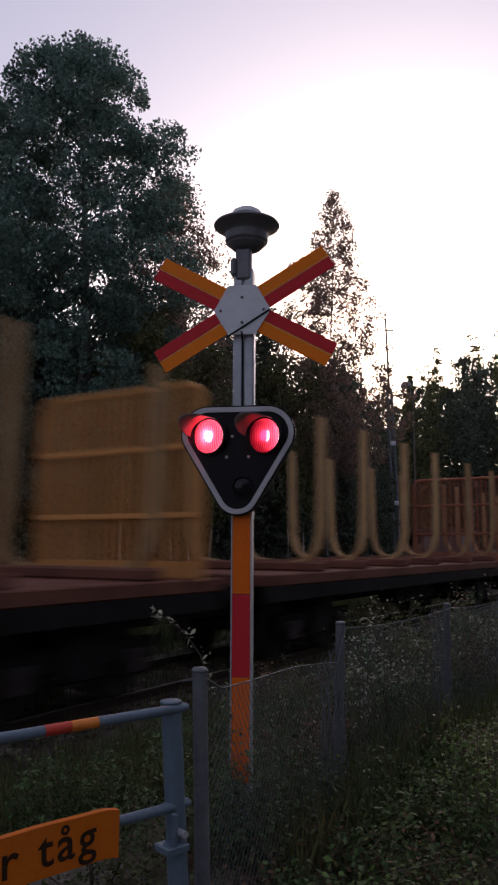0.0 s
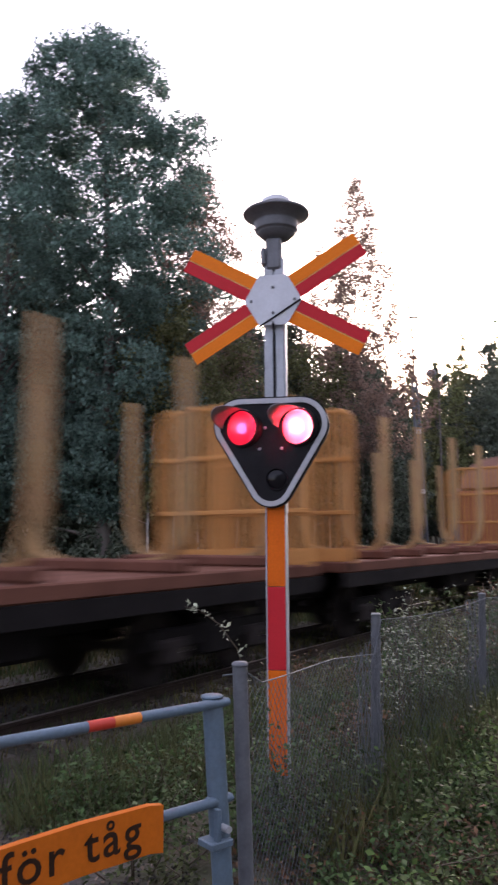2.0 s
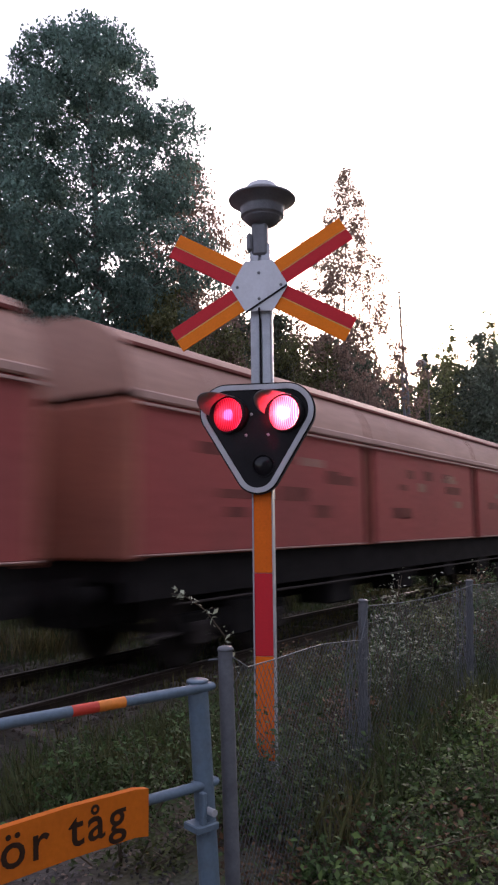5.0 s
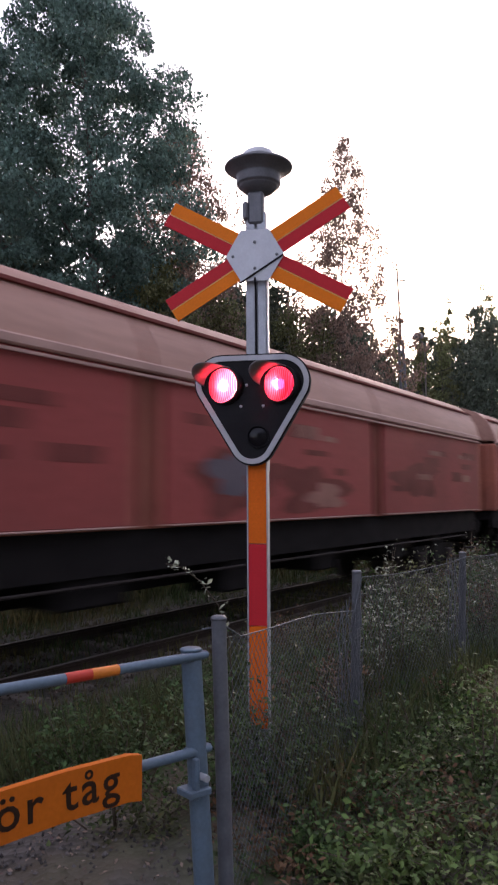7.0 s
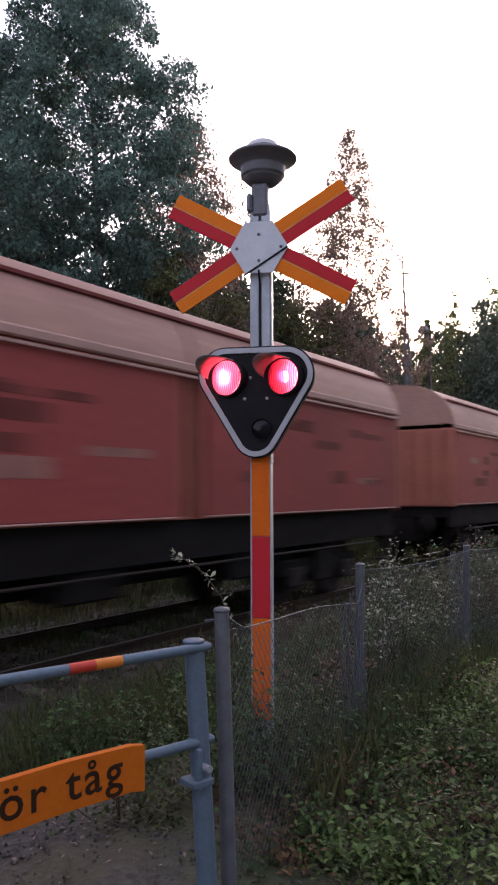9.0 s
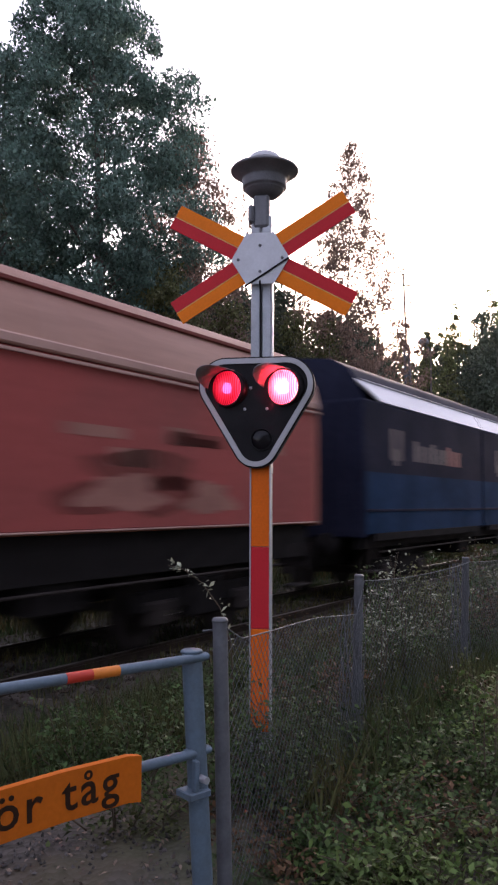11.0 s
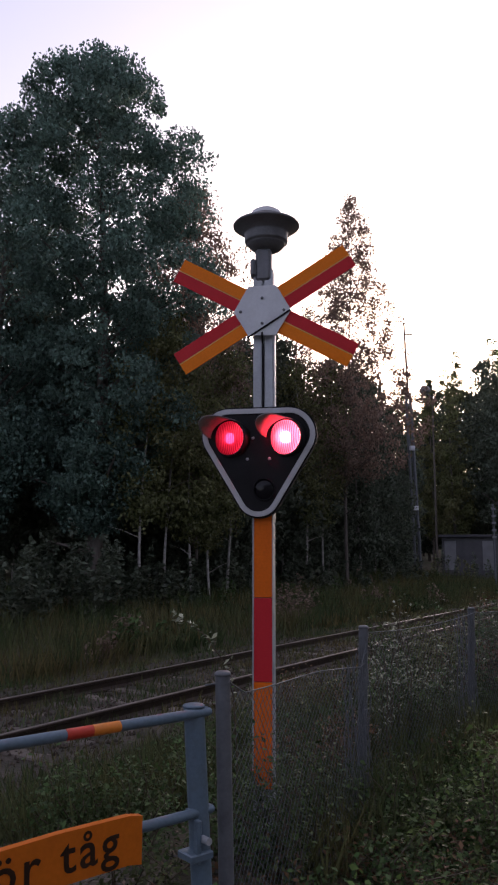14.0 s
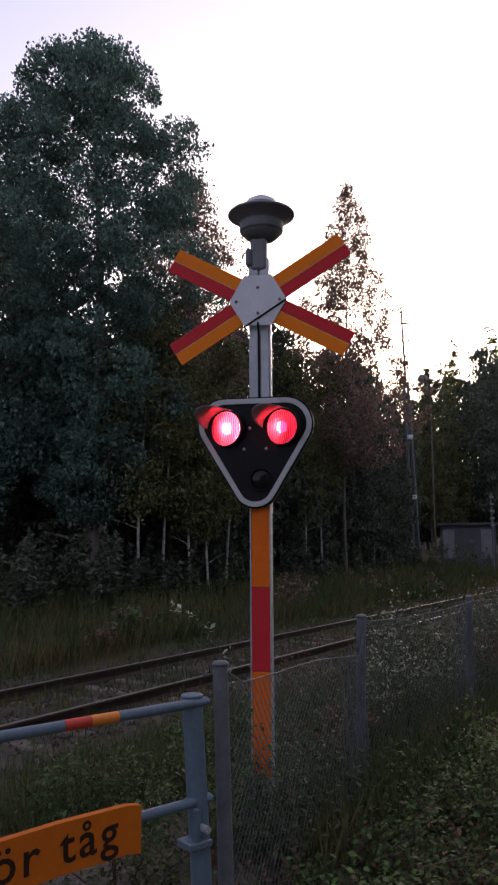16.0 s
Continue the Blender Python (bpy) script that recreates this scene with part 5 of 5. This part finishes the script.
        shrub("tall weeds at the edge of the woods", 400 + j, v.x, v.y, g.uniform(0.5, 1.3), 0.6, 260, SHRUB if j % 3 else LEAFBIRCH, 0.11)


def stones(name, label, rng, s, p, size, material):
    n = len(s)
    base = np.array([(1, 0, 0), (0, 1, 0), (-1, 0, 0), (0, -1, 0), (0, 0, 1), (0, 0, -1)], float)
    fs = np.array([(0, 1, 4), (1, 2, 4), (2, 3, 4), (3, 0, 4), (1, 0, 5), (2, 1, 5), (3, 2, 5), (0, 3, 5)])
    z = ground_z(s, p)
    pos = np.stack([s * U.x + p * N.x, s * U.y + p * N.y, z], 1)
    v = base[None] * rng.uniform(0.6, 1.2, (n, 6, 1)) * size * rng.uniform(0.5, 1.3, (n, 1, 3))
    w = rng.uniform(0, 6.283, n)
    c, d = np.cos(w), np.sin(w)
    x = v[..., 0] * c[:, None] - v[..., 1] * d[:, None]
    y = v[..., 0] * d[:, None] + v[..., 1] * c[:, None]
    v = np.stack([x, y, v[..., 2]], -1) + pos[:, None]
    me = bpy.data.meshes.new(name)
    me.from_pydata(v.reshape(-1, 3).tolist(), [], (fs[None] + np.arange(n)[:, None, None] * 6).reshape(-1, 3).tolist())
    me.materials.append(material)
    me.update()
    tagged(new(name, me), label, "stones", kind="stuff")


def build_stones():
    g = np.random.default_rng(60)
    n = 9000
    stones("ballast", "dirty grey-brown ballast stones", g, g.uniform(2, 24, n), g.normal(7.2, 1.35, n).clip(4.9, 9.5), 0.032, STONE)
    n = 7000
    s = g.uniform(0.5, 3.6, n)
    stones("gravel", "small grey gravel on the path", g, s, g.uniform(0.6, 5.0, n), 0.012, GRAVEL)
    n = 3500
    stones("gravel", "small grey gravel on the path", g, g.uniform(2, 9, n), g.uniform(0.2, 1.4, n), 0.012, GRAVEL)


# ---- far things beside the line ----
def build_far_things():
    # leaning lattice mast
    base, top = Vector((9.55, 43.8, 0.2)), Vector((8.85, 42.6, 14.6))
    mast = thing("radio_mast", "thin leaning lattice mast with a slim aerial", "mast")
    j = 0.72
    for off in (-0.15, 0.15):
        o = Vector((off, 0, 0))
        part("mast_pole", Shape().tube([base + o, base.lerp(top, j) + o * 0.8], 0.085, 6), FENCEPOST, mast)
    for k in range(9):
        t0 = 0.06 + 0.66 * k / 9
        part("mast_brace", Shape().tube([base.lerp(top, t0) + Vector((-0.15, 0, 0)), base.lerp(top, t0 + 0.055) + Vector((0.15, 0, 0))], 0.04, 5), FENCEPOST, mast)
    part("aerial", Shape().tube([base.lerp(top, j - 0.02), top], [0.075, 0.05], 6), BARK, mast, "dark slim aerial")
    for t in (0.955, 1.0):
        p = base.lerp(top, t)
        part("aerial_arm", Shape().box(p.x - 0.12, p.x + (0.45 if t < 1 else 0.10), p.y - 0.03, p.y + 0.03, p.z - 0.04, p.z + 0.04, 0.01), BARK, mast)
    for t in (0.265, 0.50):
        p = base.lerp(top, t)
        part("mast_box", Shape().box(p.x - 0.14, p.x + 0.14, p.y - 0.4, p.y - 0.15, p.z - 0.12, p.z + 0.12, 0.02), WHITE, mast, "small white box")
    # pale round head on an added pole, put where a round glint appears
    lp = place(13.65, 57.0)
    lamp = thing("street_lamp", "dark pole with a round pale head for a glint", "street lamp", lp)
    part("pole", Shape().tube([(0, 0, 0), (0, 0, 12.6)], [0.09, 0.05], 8), BARK, lamp)
    part("arm", Shape().tube([(0, 0, 12.5), (-0.5, -0.1, 12.9)], 0.035, 6), FENCEPOST, lamp)
    part("lamp_head", Shape().lathe([(0.0, 13.35), (0.28, 13.28), (0.42, 13.08), (0.42, 12.92), (0.2, 12.82), (0, 12.8)], 18, pose(-0.55, -0.1, 0)), HUTPANEL, lamp, "round pale head modelled on a glint")
    # overhead wires
    for k, (dz, dx) in enumerate(((0, 0), (-0.5, 0.4))):
        a, b = Vector((13.4 + dx, 52, 10.2 + dz)), Vector((30 + dx, 66, 20.5 + dz))
        pts = [a.lerp(b, t / 12) - Vector((0, 0, 1.2 * math.sin(math.pi * t / 12))) for t in range(13)]
        tagged(new("overhead_wire", Shape().tube(pts, 0.02, 5).mesh("overhead_wire", BLACK)), "dark overhead wire beside the line", "wire")
    # hut
    x0, y0 = 11.9, 45.5
    s, p = sp(x0, y0)
    hut = thing("trackside_hut", "small grey trackside hut with pale panels", "hut", pose(x0, y0, float(ground_z(s, p)) - 0.1, 0, 0, -14))
    part("wall", Shape().box(-0.55, 2.6, -0.0, 2.0, 0, 2.5, 0.03), HUT, hut)
    part("roof", Shape().box(-0.75, 2.8, -0.2, 2.2, 2.5, 2.66, 0.03), HUTROOF, hut)
    for xa, xb in ((-0.4, 0.25), (1.75, 2.45)):
        part("panel", Shape().box(xa, xb, -0.03, -0.004, 0.6, 2.3, 0.01), HUTPANEL, hut, "pale panel")
    # marker post
    v = place(17.6, 40)
    mp = thing("marker_post", "slim trackside post with pale marks", "post", v)
    part("pole", Shape().tube([(0, 0, 0), (0, 0, 4.3)], 0.05, 8), FENCEPOST, mp)
    for k in range(5):
        part("mark", Shape().box(-0.11, 0.11, -0.09, -0.055, 2.6 + k * 0.35, 2.72 + k * 0.35, 0.01), HUTPANEL, mp)


build_ground()
build_signal()
build_gate()
build_fence()
build_train()
build_trees()
build_far_things()
build_plants()
build_stones()
build_track()


# ---- what moves: the train runs past, the lamps flash in turn ----
SPEED, FLASH, PHASE = 13.5, 0.752, 0.43


def motions():
    for wagon, a in TRAIN:
        walk(wagon, [(t, ALONG @ pose(a - SPEED * t, MID, RAILTOP)) for t in range(17)])
    for flasher, x in LAMPS:
        shift = 0.0 if x > 0 else 180.0
        rows, k = [], 0
        while k * FLASH / 6 < 16.0:
            t = k * FLASH / 6
            rows.append((t, pose(0, 0.004, 0, 0, 0, 360 * (t - PHASE) / FLASH + shift)))
            k += 1
        rows.append((16.0, pose(0, 0.004, 0, 0, 0, 360 * (16.0 - PHASE) / FLASH + shift)))
        walk(flasher, rows)


motions()
